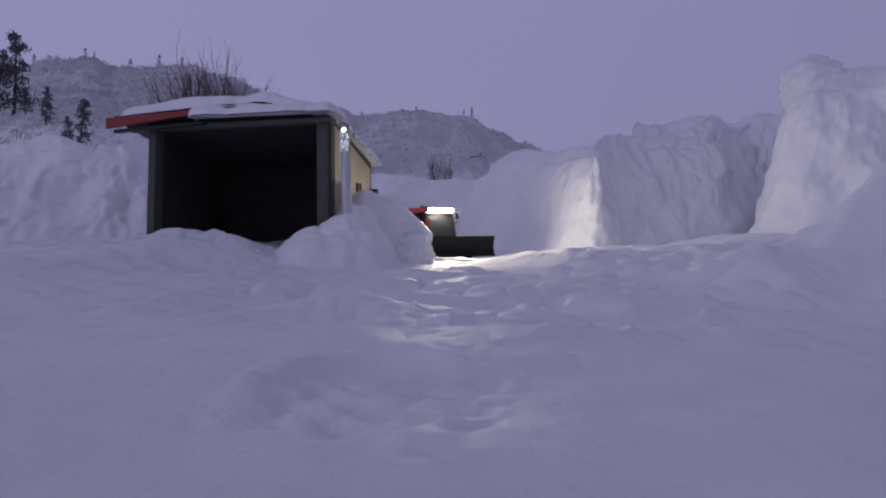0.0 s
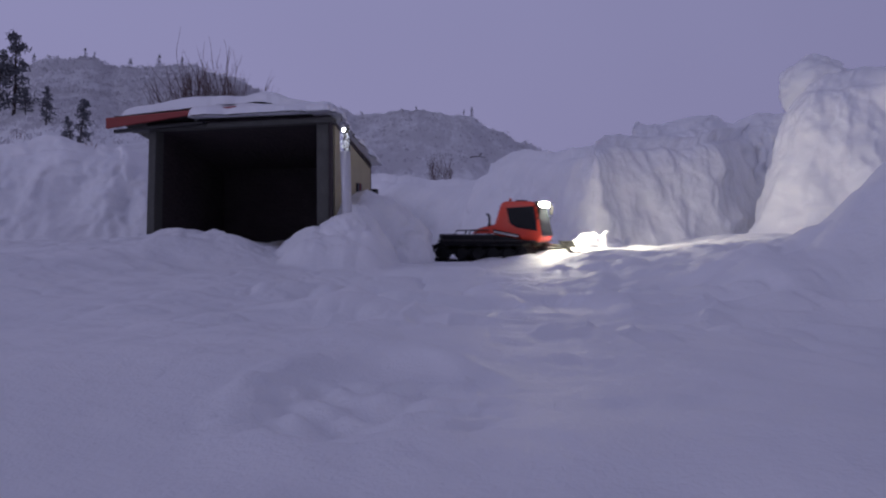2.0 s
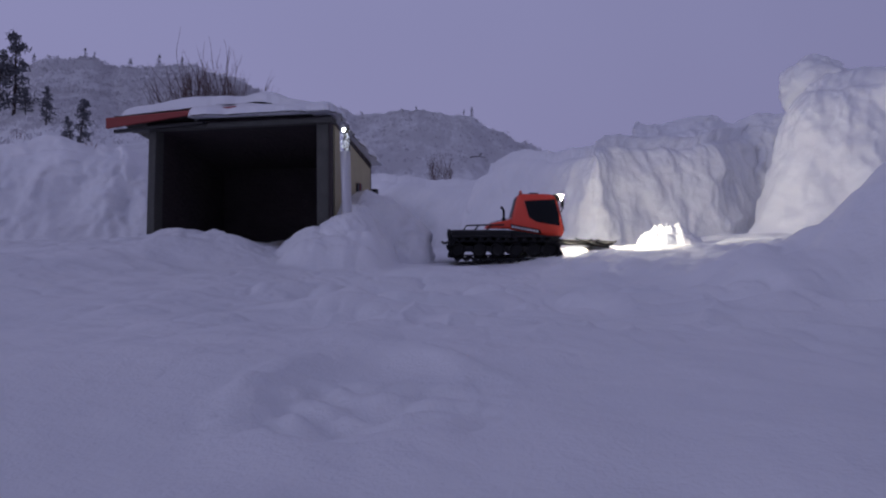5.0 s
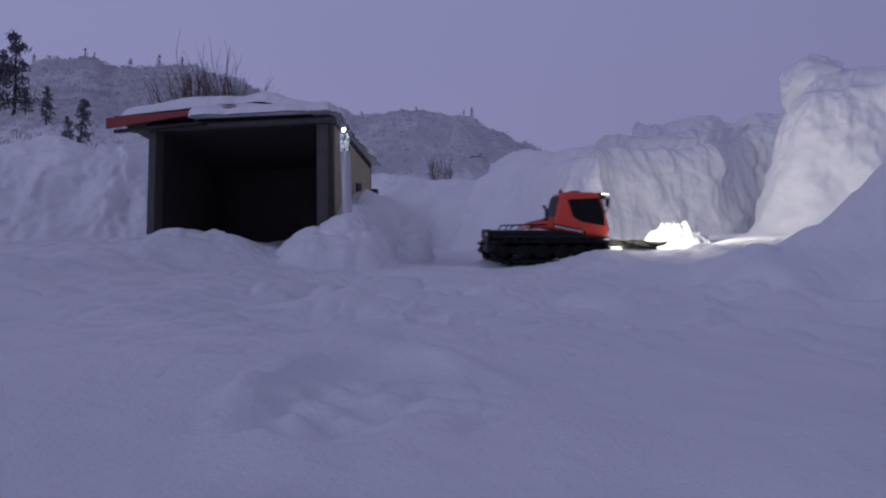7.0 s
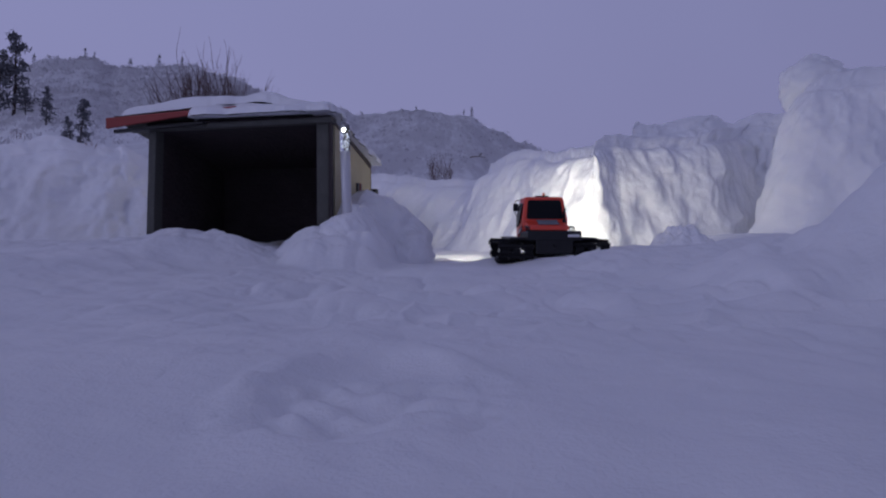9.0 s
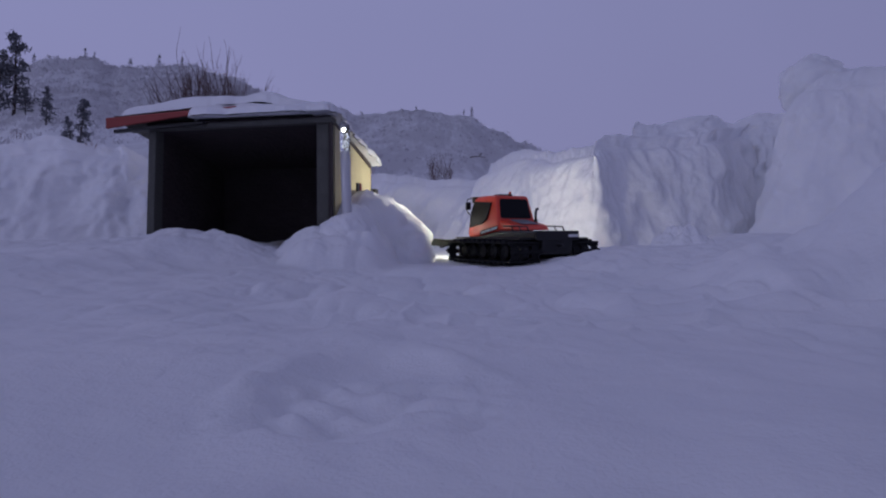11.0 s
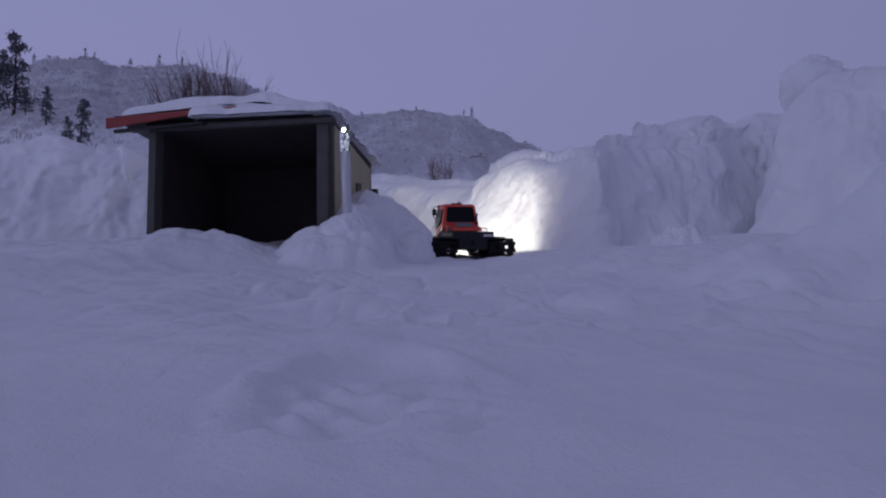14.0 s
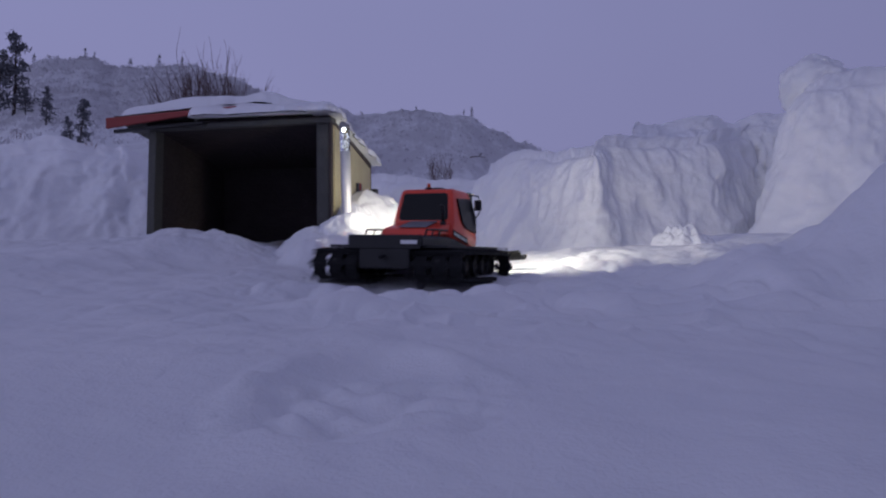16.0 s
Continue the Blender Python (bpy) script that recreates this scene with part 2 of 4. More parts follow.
def ground_height(x, y):
    r = np.hypot(x, y)
    near = 1 - smooth((r - 4) / 6)
    z = 0.0 * x
    # the drive lies low; the snow rises to both sides of it
    z = z + 0.085 * smooth((x - 0.30 - 0.10 * (y - 1)) / 0.85) * smooth((y - 0.7) / 0.9) * near
    z = z + 0.058 * smooth((-x - 0.28 - 0.28 * smooth((2.02 - y) / 0.3)) / 0.32) * smooth((y - 0.6) / 1.3) * near
    z = z - 0.022 * smooth((y - 2.55) / 0.35) * smooth((0.5 - x) / 0.4) * near
    # rolling surface and loose clods
    z = z + (0.012 * fbm(x * 1.7, y * 1.7, 3.1, 3) + 0.011 * fbm(x * 4.6, y * 3.6, 5.3, 3) + 0.0040 * fbm(x * 14, y * 14, 1.2, 4)) * near
    churn = np.exp(-(((x - 0.06) / 0.30) ** 4 + ((y - 1.30) / 0.62) ** 4))
    wx, wy = x + 0.04 * fbm(x * 8, y * 8, 2, 2), y + 0.04 * fbm(x * 8, y * 8, 12, 2)
    # furrows that run up the drive, with sharp broken crests
    across, along = wx - 0.16 * wy, wy + 0.3 * wx
    ridges = np.clip(1 - np.abs(fbm(across * 7.0, along * 2.6, 7.7, 2)), 0, 1) ** 1.7
    small = (1 - np.abs(vnoise(across * 17, along * 8, 3.7))) ** 2
    z = z + churn * (0.040 * (ridges - 0.85) + 0.016 * (small - 0.7) + 0.003 * fbm(x * 30, y * 30, 4.4, 2))
    z = z - 0.044 * np.exp(-(((x + 0.02) / 0.27) ** 4 + ((y - 1.78) / 0.55) ** 4))
    berm = np.exp(-(((y - 2.28) / 0.16) ** 2)) * smooth((x + 0.05) / 0.15) * smooth((1.0 - x) / 0.3)
    z = z + berm * (0.006 * fbm(x * 8, y * 8, 3.3, 3) + 0.002)
    clods = np.exp(-(((x - 0.35) / 0.6) ** 4 + ((y - 2.2) / 0.75) ** 4))
    z = z + clods * (0.0030 * fbm(x * 26, y * 22, 6.6, 3) + 0.006 * np.clip(fbm(x * 11, y * 9, 2.8, 2) - 0.25, 0, 1))
    z = z - 0.013 * np.exp(-(((x - 0.06) / 0.26) ** 4 + ((y - 2.35) / 0.45) ** 4))
    z = z + 0.016 * np.exp(-(((x - 0.48) / 0.30) ** 4 + ((y - 2.50) / 0.26) ** 4))
    # the lumps beside the shed and along its front
    lobed = 0.020 * fbm(x * 8, y * 8, 9, 3) + 0.034 * np.abs(vnoise(x * 11, y * 11, 5.1)) + 0.018 * np.abs(vnoise(x * 25, y * 25, 2.1)) + 0.006 * np.abs(vnoise(x * 55, y * 55, 6.1))
    px, py = x + 0.022 * fbm(x * 9, y * 9, 4, 2), y + 0.022 * fbm(x * 9, y * 9, 14, 2)
    for cx, cy, rx, ry, top in ((-0.235, 2.44, 0.19, 0.20, 0.14), (-0.225, 2.22, 0.09, 0.14, 0.110), (-0.250, 2.08, 0.11, 0.12, 0.095),
                                (-0.350, 2.06, 0.12, 0.085, 0.090), (-0.300, 1.98, 0.13, 0.12, 0.070), (-0.30, 2.34, 0.11, 0.12, 0.165)):
        d = np.hypot((px - cx) / rx, (py - cy) / ry)
        h = np.maximum(top * (1.0 - 0.92 * d ** 2.8) + 0.55 * lobed * np.clip(1.3 - d, 0, 1), -0.2)
        z = np.where(d < 1.6, 0.012 * np.logaddexp(z / 0.012, h / 0.012), z)
    z = z + soft(x, y, -0.72, 2.10, 0.07, 0.06, 0.026) + soft(x, y, -0.80, 2.13, 0.06, 0.05, 0.024) + soft(x, y, -0.62, 2.08, 0.05, 0.05, 0.012)
    z = z + 0.010 * fbm(x * 13, y * 13, 2.2, 3) * np.exp(-(((x + 0.55) / 0.35) ** 2 + ((y - 2.07) / 0.09) ** 2))
    # hummocks in the drive and the mounds to its other side
    z = z + soft(x, y, 0.10, 1.45, 0.10, 0.11, 0.020, 20) + soft(x, y, 0.27, 1.85, 0.09, 0.10, 0.022)
    z = z + soft(x, y, 0.80, 1.50, 0.26, 0.20, 0.030, 25)
    # the long heap beside the drive: a crest that climbs to the side, its face towards the near ground
    crest_y = 1.27 + 0.12 * smooth((x - 0.75) / 0.5) + 0.03 * fbm(x * 5, 0 * x, 2.4, 2)
    crest_z = np.interp(x, [0.40, 0.505, 0.615, 0.690, 0.765, 0.95, 1.3, 2.2], [0.0, 0.062, 0.098, 0.142, 0.208, 0.32, 0.40, 0.42]) + 0.016 * fbm(x * 8, y * 5, 6.1, 3)
    fall = np.where(y < crest_y, 1 - smooth((crest_y - y) / 0.36), np.exp(-((y - crest_y) / 0.16) ** 2))
    z = np.where(y < 2.4, 0.010 * np.logaddexp(z / 0.010, (crest_z * fall - 0.004) / 0.010), z)
    z = z - soft(x, y, 0.585, 1.03, 0.045, 0.040, 0.050)
    low = np.exp(-(((y - 2.06) / 0.11) ** 2)) * smooth((x - 0.24) / 0.2) * smooth((1.3 - x) / 0.3)
    z = z + low * (0.024 + 0.008 * fbm(x * 9, y * 9, 8.3, 3))
    # broken crust: billowed clods along the drive, softer ones everywhere
    billow = np.abs(vnoise(x * 7 + 0.4 * fbm(x * 11, y * 11, 1, 2), y * 6, 4.5)) + 0.5 * np.abs(vnoise(x * 15, y * 13, 8.5)) + 0.15 * np.abs(vnoise(x * 33, y * 29, 2.5))
    crust = np.exp(-(((x - 0.15) / 0.55) ** 4 + ((y - 1.25) / 0.58) ** 4))
    z = z + near * (billow - 0.62) * (0.007 + 0.028 * crust) * smooth((y - 0.25) / 0.5)
    lee = np.exp(-(((x + 0.6) / 0.5) ** 2 + ((y - 2.05) / 0.12) ** 2))
    z = z + lee * 0.016 * (np.abs(vnoise(x * 16, y * 16, 3.3)) + 0.5 * np.abs(vnoise(x * 34, y * 34, 7.3)))
    # near right ground tilted away from the glow, a slope added to darken it
    z = z - 0.035 * smooth((x - 0.16 - 0.10 * y) / 0.30) * (1 - smooth((y - 0.62) / 0.5)) * near
    z = z - soft(x, y, -0.05, 1.48, 0.26, 0.20, 0.022) - soft(x, y, 0.08, 2.18, 0.13, 0.20, 0.014)
    # an old boot print, softened by new snow
    ring = np.hypot((x + 0.040) / 0.056, (y - 0.40) / 0.10)
    z = z - 0.009 * np.clip(1.15 - ring ** 3, 0, 1) + 0.007 * np.exp(-((ring - 1.15) / 0.25) ** 2) * (0.6 + fbm(x * 14, y * 14, 8, 2))
    tread = np.sin(y * 190 + 3 * fbm(x * 25, y * 25, 3, 2)) * np.sin(x * 95 + 1.0 + 2 * fbm(x * 20, y * 20, 13, 2))
    z = z + 0.0060 * tread * np.exp(-(((x + 0.045) / 0.065) ** 4 + ((y - 0.37) / 0.06) ** 4))
    # away from the yard: a bench of snow, then the hills
    z = z + 0.25 * smooth((r - 4.6) / 3) + 0.9 * smooth((r - 10) / 25) + 0.08 * fbm(x * 0.5, y * 0.5, 6, 3) * (1 - near)
    az = np.degrees(np.arctan2(x, y))
    lift_a = 0.200 * np.exp(-((az + 22.0) / 13.5) ** 4) * (1 + 0.05 * fbm(az * 0.35, 0 * az, 2.2, 3)) * smooth((az + 60) / 20)
    ra = 260.0
    ta = np.clip((r - 25) / (ra - 25), 0, None)
    za = ra * lift_a * np.where(ta < 1, ta ** 1.4, np.maximum(0, 1 - 0.8 * (ta - 1)))
    lift_b = np.interp(az, [-25, -14, -8.4, -4.9, -2, 2.2, 3.2, 7.2, 10, 14], [0.0, 0.13, 0.160, 0.154, 0.163, 0.153, 0.138, 0.104, 0.07, 0.0]) + 0.003 * fbm(az * 0.9, 0 * az, 5.2, 3) * (np.abs(az) < 20)
    rb = 520.0
    tb = np.clip((r - 60) / (rb - 60), 0, None)
    zb = rb * lift_b * np.where(tb < 1, tb ** 1.6, np.maximum(0, 1 - 0.8 * (tb - 1)))
    rough = fbm(x * 0.02, y * 0.012, 4.2, 4, 0.5) * smooth((r - 50) / 120)
    hills = np.maximum(za, zb)
    return z + hills + rough * (0.8 + 0.018 * hills)


def build_ground():
    az = np.concatenate([np.linspace(-180, -42, 40)[:-1], np.linspace(-42, 42, 760)[:-1], np.linspace(42, 180, 40)[:-1]])
    r = np.concatenate([np.geomspace(0.02, 0.22, 8)[:-1], np.linspace(0.22, 1.0, 150)[:-1], np.linspace(1.0, 3.2, 330)[:-1],
                        np.linspace(3.2, 6, 60)[:-1], np.geomspace(6, 60, 50)[:-1], np.geomspace(60, 620, 230)[:-1], np.geomspace(620, 3500, 14)])
    rr, aa = np.meshgrid(r, np.radians(az), indexing="ij")
    x, y = rr * np.sin(aa), rr * np.cos(aa)
    z = ground_height(x, y)
    verts = np.stack([x, y, z], -1).reshape(-1, 3)
    faces = grid_faces(len(r), len(az), wrap=True)
    verts = np.concatenate([verts, [[0, 0, z[0].mean()]]])
    faces += [[len(verts) - 1, (k + 1) % len(az), k] for k in range(len(az))]
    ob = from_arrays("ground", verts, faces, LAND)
    tagged(ob, "deep dusk-blue snow with tracks, rising to snowy scrub hills", "snow", kind="structure")
    return ob


# ---- snow banks: lofted faces with a crest, running back to a bench ----
def bank(name, stations, label, back=1.2, cols=240, seed=0.0, groove=0.02, rough=0.02, slump=0.10, side=1.0, ragged=0.012, rounded=0.07, pits=0.0):
    """stations: (x, y, top, foot spread, lean) along the foot of the face, going so that the face looks to the camera."""
    st = np.array(stations, float)
    ext = np.vstack([2 * st[0] - st[1], st, 2 * st[-1] - st[-2]])

    def curve(u):
        """A smooth line through the stations."""
        k = np.clip(u.astype(int), 0, len(st) - 2)
        f = (u - k)[:, None]
        a, b, c, d = ext[k], ext[k + 1], ext[k + 2], ext[k + 3]
        return b + 0.5 * f * (c - a + f * (2 * a - 5 * b + 4 * c - d + f * (3 * (b - c) + d - a)))

    u = np.linspace(0, len(st) - 1, cols * 4)
    fine = curve(u)
    run = np.concatenate([[0], np.cumsum(np.hypot(*np.diff(fine[:, :2], axis=0).T))])
    line = curve(np.interp(np.linspace(0, run[-1], cols), run, u))
    x, y, top, spread, lean = line.T
    top = top + 0.020 * fbm(x * 6, y * 6, seed, 4) + ragged * fbm(x * 3.1, y * 3.1, seed + 6, 3)
    dx, dy = np.gradient(x), np.gradient(y)
    n = np.hypot(dx, dy) + 1e-9
    nx, ny = dy / n * side, -dx / n * side
    for _ in range(14):
        nx = (np.roll(nx, 1) + nx + np.roll(nx, -1)) / 3
        ny = (np.roll(ny, 1) + ny + np.roll(ny, -1)) / 3
    nx[:16], ny[:16], nx[-16:], ny[-16:] = nx[16], ny[16], nx[-17], ny[-17]
    v = np.concatenate([np.linspace(0, 1, 70), np.linspace(1, 2, 16)[1:], np.linspace(2, 3, 10)[1:]])
    vv = v[:, None]
    face, crest, bench = np.clip(vv, 0, 1), np.clip(vv - 1, 0, 1), np.clip(vv - 2, 0, 1)
    h = -0.10 + (top + 0.10) * (face - 0.11 * face ** 8) + 0.11 * (top + 0.10) * np.sin(crest * math.pi / 2)
    out = spread * (1 - np.clip(face, 0, 1)) ** 2.2 - lean * face - rounded * face ** 7
    rear = 0.16 * crest + back * bench
    away = np.hypot(x, y - 1.2)
    bx, by = x / away, (y - 1.2) / away
    arc = np.cumsum(n)[None, :]
    px, py = x + 0 * vv, y + 0 * vv
    w = np.sin(np.clip(face, 0.05, 1) * math.pi * 0.85) * (1 - bench)
    bend = 0.06 * fbm(arc * 4, h * 4, seed + 1, 2)
    d = groove * (fbm((arc + bend) * 6, h * 2.2, seed + 3, 3) - 0.7 * np.abs(vnoise((arc - bend) * 9, h * 2.0 + 2 * bend, seed + 8))) * w
    d = d + 0.018 * fbm(arc * 2.5, h * 5, seed + 4, 2) * w
    d = d + rough * fbm(px * 5, py * 5, h * 5 + seed, 5) + 0.25 * rough * fbm(px * 25, py * 25, h * 25 + seed, 3)
    # shovelled hollows with soft rims
    d = d - pits * np.clip(fbm(arc * 3.4 + bend, h * 3.6, seed + 11, 2) - 0.15, 0, 1) * w
    d = d + 0.5 * groove * np.clip(1 - 2 * np.abs(vnoise((arc + 2 * bend) * 6.5, h * 3.4, seed + 21)), 0, 1) * np.clip(0.4 + fbm(arc * 3, h * 6, seed + 31, 2), 0, 1) * w
    h = h + slump * bench * fbm(px * 2 + rear, py * 2 + rear, seed + 5, 3) * 0.6 + 0.8 * rough * fbm(px * 8 + bx * rear * 8, py * 8 + by * rear * 8, seed + 2, 4) * (crest + bench) / 2
    verts = np.stack([px + nx * (out + d) + bx * rear, py + ny * (out + d) + by * rear, h], -1).reshape(-1, 3)
    ob = from_arrays(name, verts, grid_faces(len(v), cols), SNOW)
    tagged(ob, label, "snow bank", kind="structure")
    return ob


def lump(bm_list, c, r, seed, rough=0.12, segs=48):
    """Vertices and faces of a rough rounded block of snow."""
    th = np.linspace(0, math.pi, segs // 2)
    ph = np.linspace(0, 2 * math.pi, segs, endpoint=False)
    t, p = np.meshgrid(th, ph, indexing="ij")
    ux, uy, uz = np.sin(t) * np.cos(p), np.sin(t) * np.sin(p), np.cos(t)
    k = 1 + rough * fbm(ux * 1.6 + seed, uy * 1.6, uz * 1.6, 4) + 0.25 * rough * fbm(ux * 9, uy * 9 + seed, uz * 9, 3)
    verts = np.stack([c[0] + r[0] * k * ux, c[1] + r[1] * k * uy, c[2] + r[2] * k * uz], -1).reshape(-1, 3)
    base = sum(len(v) for v, _ in bm_list)
    faces = (np.array(grid_faces(len(th), len(ph), wrap=True)) + base).tolist()
    bm_list.append((verts, faces))


def lumps_object(name, specs, label, category, kind="", rough=0.12, parent=None, segs=48):
    acc = []
    for i, (c, r) in enumerate(specs):
        lump(acc, c, r, 3.7 * i + 1.1, rough, segs)
    ob = from_arrays(name, np.concatenate([v for v, _ in acc]), sum((f for _, f in acc), []), SNOW, parent)
    return tagged(ob, label, category, kind=kind)


build_ground()
bank("snow_bank_rear", [(-0.75, 4.9, 0.50, 0.15, 0.2), (-0.35, 4.5, 0.44, 0.15, 0.2), (-0.02, 4.25, 0.39, 0.15, 0.2), (0.12, 4.02, 0.475, 0.2, 0.13), (0.31, 3.72, 0.515, 0.14, 0.11),
                        (0.41, 3.45, 0.487, 0.10, 0.08), (0.485, 3.24, 0.482, 0.06, 0.05), (0.560, 3.12, 0.484, 0.04, 0.03), (0.625, 3.075, 0.492, 0.04, 0.03), (0.690, 3.085, 0.497, 0.04, 0.04), (0.83, 3.18, 0.515, 0.06, 0.06),
                        (1.05, 3.30, 0.535, 0.09, 0.07), (1.32, 3.45, 0.58, 0.09, 0.07), (1.7, 3.8, 0.66, 0.08, 0.08)],
     "tall cut snow bank with carved faces and grooves", cols=560, seed=1.3, groove=0.026, rough=0.017, pits=0.10)
bank("snow_bank_upper", [(0.75, 3.85, 0.40, 0.1, 0.1), (0.90, 3.75, 0.55, 0.1, 0.1), (0.99, 3.72, 0.68, 0.1, 0.1), (1.12, 3.75, 0.655, 0.1, 0.1), (1.35, 3.8, 0.68, 0.1, 0.1), (1.6, 3.8, 0.69, 0.1, 0.1), (2.1, 3.7, 0.70, 0.1, 0.1)],
     "second tier of snow piled behind the cut bank", cols=200, seed=4.4, rough=0.05, ragged=0.05)
bank("snow_bank_side", [(-3.4, 2.2, 0.50, 0.3, 0.25), (-2.6, 2.7, 0.50, 0.3, 0.25), (-1.75, 3.0, 0.50, 0.3, 0.22), (-1.3, 3.05, 0.44, 0.25, 0.2), (-0.9, 3.25, 0.36, 0.2, 0.2), (-0.2, 3.9, 0.30, 0.2, 0.2)],
     "long rounded snow bank behind the model shed", cols=360, seed=7.9, groove=0.03, rough=0.055, pits=0.10, ragged=0.025)
bank("snow_bank_tower", [(1.685, 3.919, 0.638, 0.047, 0.023), (1.568, 3.487, 0.662, 0.117, 0.058), (1.433, 3.182, 0.732, 0.234, 0.012), (1.427, 2.995, 0.738, 0.234, 0.0), (1.544, 2.878, 0.755, 0.175, 0.035), (1.696, 2.831, 0.779, 0.152, 0.035), (1.895, 2.761, 0.802, 0.14, 0.058), (2.457, 2.457, 0.802, 0.117, 0.058), (3.2, 1.6, 0.7, 0.1, 0.05)],
     "high leaning snow pile beside the drive", cols=420, seed=2.6, groove=0.014, rough=0.026, back=0.8, pits=0.05)
lumps_object("snow_tower_crown", [((1.620, 3.23, 0.715), (0.150, 0.16, 0.130)), ((1.74, 3.28, 0.68), (0.13, 0.13, 0.12))],
             "rounded block of snow on top of the high pile", "snow bank", kind="structure", rough=0.12, segs=72)
lumps_object("snow_mound", [((-0.235, 2.44, 0.005), (0.200, 0.195, 0.205)), ((-0.262, 2.24, 0.02), (0.090, 0.13, 0.140)), ((-0.280, 2.08, 0.015), (0.095, 0.10, 0.125)),
                            ((-0.350, 2.06, 0.01), (0.100, 0.075, 0.088)), ((-0.130, 2.36, 0.0), (0.100, 0.10, 0.105)), ((-0.300, 1.98, -0.005), (0.12, 0.10, 0.070))],
             "lumpy mound of snow heaped beside the shed", "snow mound", kind="structure", rough=0.10, segs=110)
# out of view: added bank, its right end made tall to shade the near ground
for pts, nm, sd in (([(2.2, 1.9, 0.7, 0.2, 0.1), (1.25, 0.35, 1.45, 0.2, 0.1), (1.0, -0.6, 1.7, 0.2, 0.1), (0.3, -1.5, 0.6, 0.2, 0.1), (-2.2, -1.4, 0.5, 0.2, 0.2), (-3.3, 0.6, 0.5, 0.2, 0.2), (-3.4, 2.3, 0.5, 0.2, 0.2)], "snow_bank_unseen", 5.5),):
    bank(nm, pts, "unseen snow bank closing the yard, raised at the right for shade", cols=160, seed=sd, rough=0.04)


# ---- the model shed ----
def build_shed():
    s = thing("model_shed", pose(-0.912, 2.28, 0.0, 0, 0, -8), "small open-fronted wooden model shed with snow on its red roof", "shed")
    W, L = 0.582, 0.52

    part("post", prism([(-0.010, 0.0), (0.016, 0.0), (0.030, 0.40), (0.006, 0.40)], 0.0, 0.05, 0.003), POSTWOOD, s, "grey-green corner post")
    part("post", box(W - 0.042, W - 0.004, 0.0, 0.05, 0.0, 0.415, 0.003), POSTWOOD, s, "grey-green corner post")
    part("lintel", prism([(-0.06, 0.398), (W + 0.01, 0.415), (W + 0.01, 0.430), (-0.06, 0.412)], -0.012, 0.03, 0.002), POSTWOOD, s)
    part("corner_trim", box(W - 0.003, W + 0.006, -0.004, 0.012, 0.03, 0.415, 0.001), DARKWOOD, s, "thin dark corner strip")
    part("foot_block", box(-0.022, 0.004, -0.006, 0.02, 0.030, 0.052, 0.002), REDTIN, s, "dark red block at the foot of the post")
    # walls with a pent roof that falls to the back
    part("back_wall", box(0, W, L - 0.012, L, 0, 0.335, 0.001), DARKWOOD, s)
    bm = bmesh.new()
    for x in (0.0, W - 0.012):
        a = [bm.verts.new((x + dx, y, z)) for dx in (0, 0.012) for y, z in ((0.05, 0), (L - 0.013, 0), (L - 0.013, 0.318), (0.05, 0.414))]
        for q in ((0, 1, 2, 3), (7, 6, 5, 4), (0, 4, 5, 1), (1, 5, 6, 2), (2, 6, 7, 3), (3, 7, 4, 0)):
            bm.faces.new([a[i] for i in q])
        part("side_wall", bm, CREAM, s, "cream board wall")
        bm = bmesh.new()
    bm.free()
    # dark lining and joists inside; the lining's colour carries some of the shade
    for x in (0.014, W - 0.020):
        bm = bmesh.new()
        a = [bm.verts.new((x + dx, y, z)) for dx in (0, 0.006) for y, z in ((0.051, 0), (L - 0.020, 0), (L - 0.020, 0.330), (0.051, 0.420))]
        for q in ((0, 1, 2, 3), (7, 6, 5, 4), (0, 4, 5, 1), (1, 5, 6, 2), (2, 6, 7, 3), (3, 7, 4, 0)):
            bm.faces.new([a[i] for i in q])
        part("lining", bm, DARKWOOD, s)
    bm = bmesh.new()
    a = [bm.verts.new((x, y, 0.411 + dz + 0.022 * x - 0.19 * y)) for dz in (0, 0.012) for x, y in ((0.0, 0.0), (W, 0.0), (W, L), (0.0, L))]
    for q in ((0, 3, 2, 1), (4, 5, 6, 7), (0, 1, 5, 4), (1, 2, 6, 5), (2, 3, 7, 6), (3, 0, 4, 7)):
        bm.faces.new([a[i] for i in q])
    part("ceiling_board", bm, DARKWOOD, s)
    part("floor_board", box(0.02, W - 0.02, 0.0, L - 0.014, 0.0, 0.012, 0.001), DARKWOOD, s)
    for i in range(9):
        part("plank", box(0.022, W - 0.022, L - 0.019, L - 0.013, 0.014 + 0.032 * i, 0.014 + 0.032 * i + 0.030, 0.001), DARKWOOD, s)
    # roof sheet, fascia boards
    bm = bmesh.new()
    zs = lambda x, y: 0.418 + 0.022 * x - 0.19 * y
    c = [(-0.09, -0.03), (W + 0.015, -0.03), (W + 0.015, L + 0.03), (-0.09, L + 0.03)]
    lo = [bm.verts.new((x, y, zs(x, y) + 0.012)) for x, y in c]
    hi = [bm.verts.new((x, y, zs(x, y) + 0.022)) for x, y in c]
    bm.faces.new(lo[::-1]), bm.faces.new(hi)
    for i in range(4):
        j = (i + 1) % 4
        bm.faces.new((lo[i], lo[j], hi[j], hi[i]))
    part("roof", bm, POSTWOOD, s, "dark grey roof sheet")
    part("fascia", prism([(-0.108, 0.404), (0.31, 0.458), (0.31, 0.464), (-0.108, 0.436)], -0.046, -0.034, 0.002), REDTIN, s, "sloping red painted fascia board")
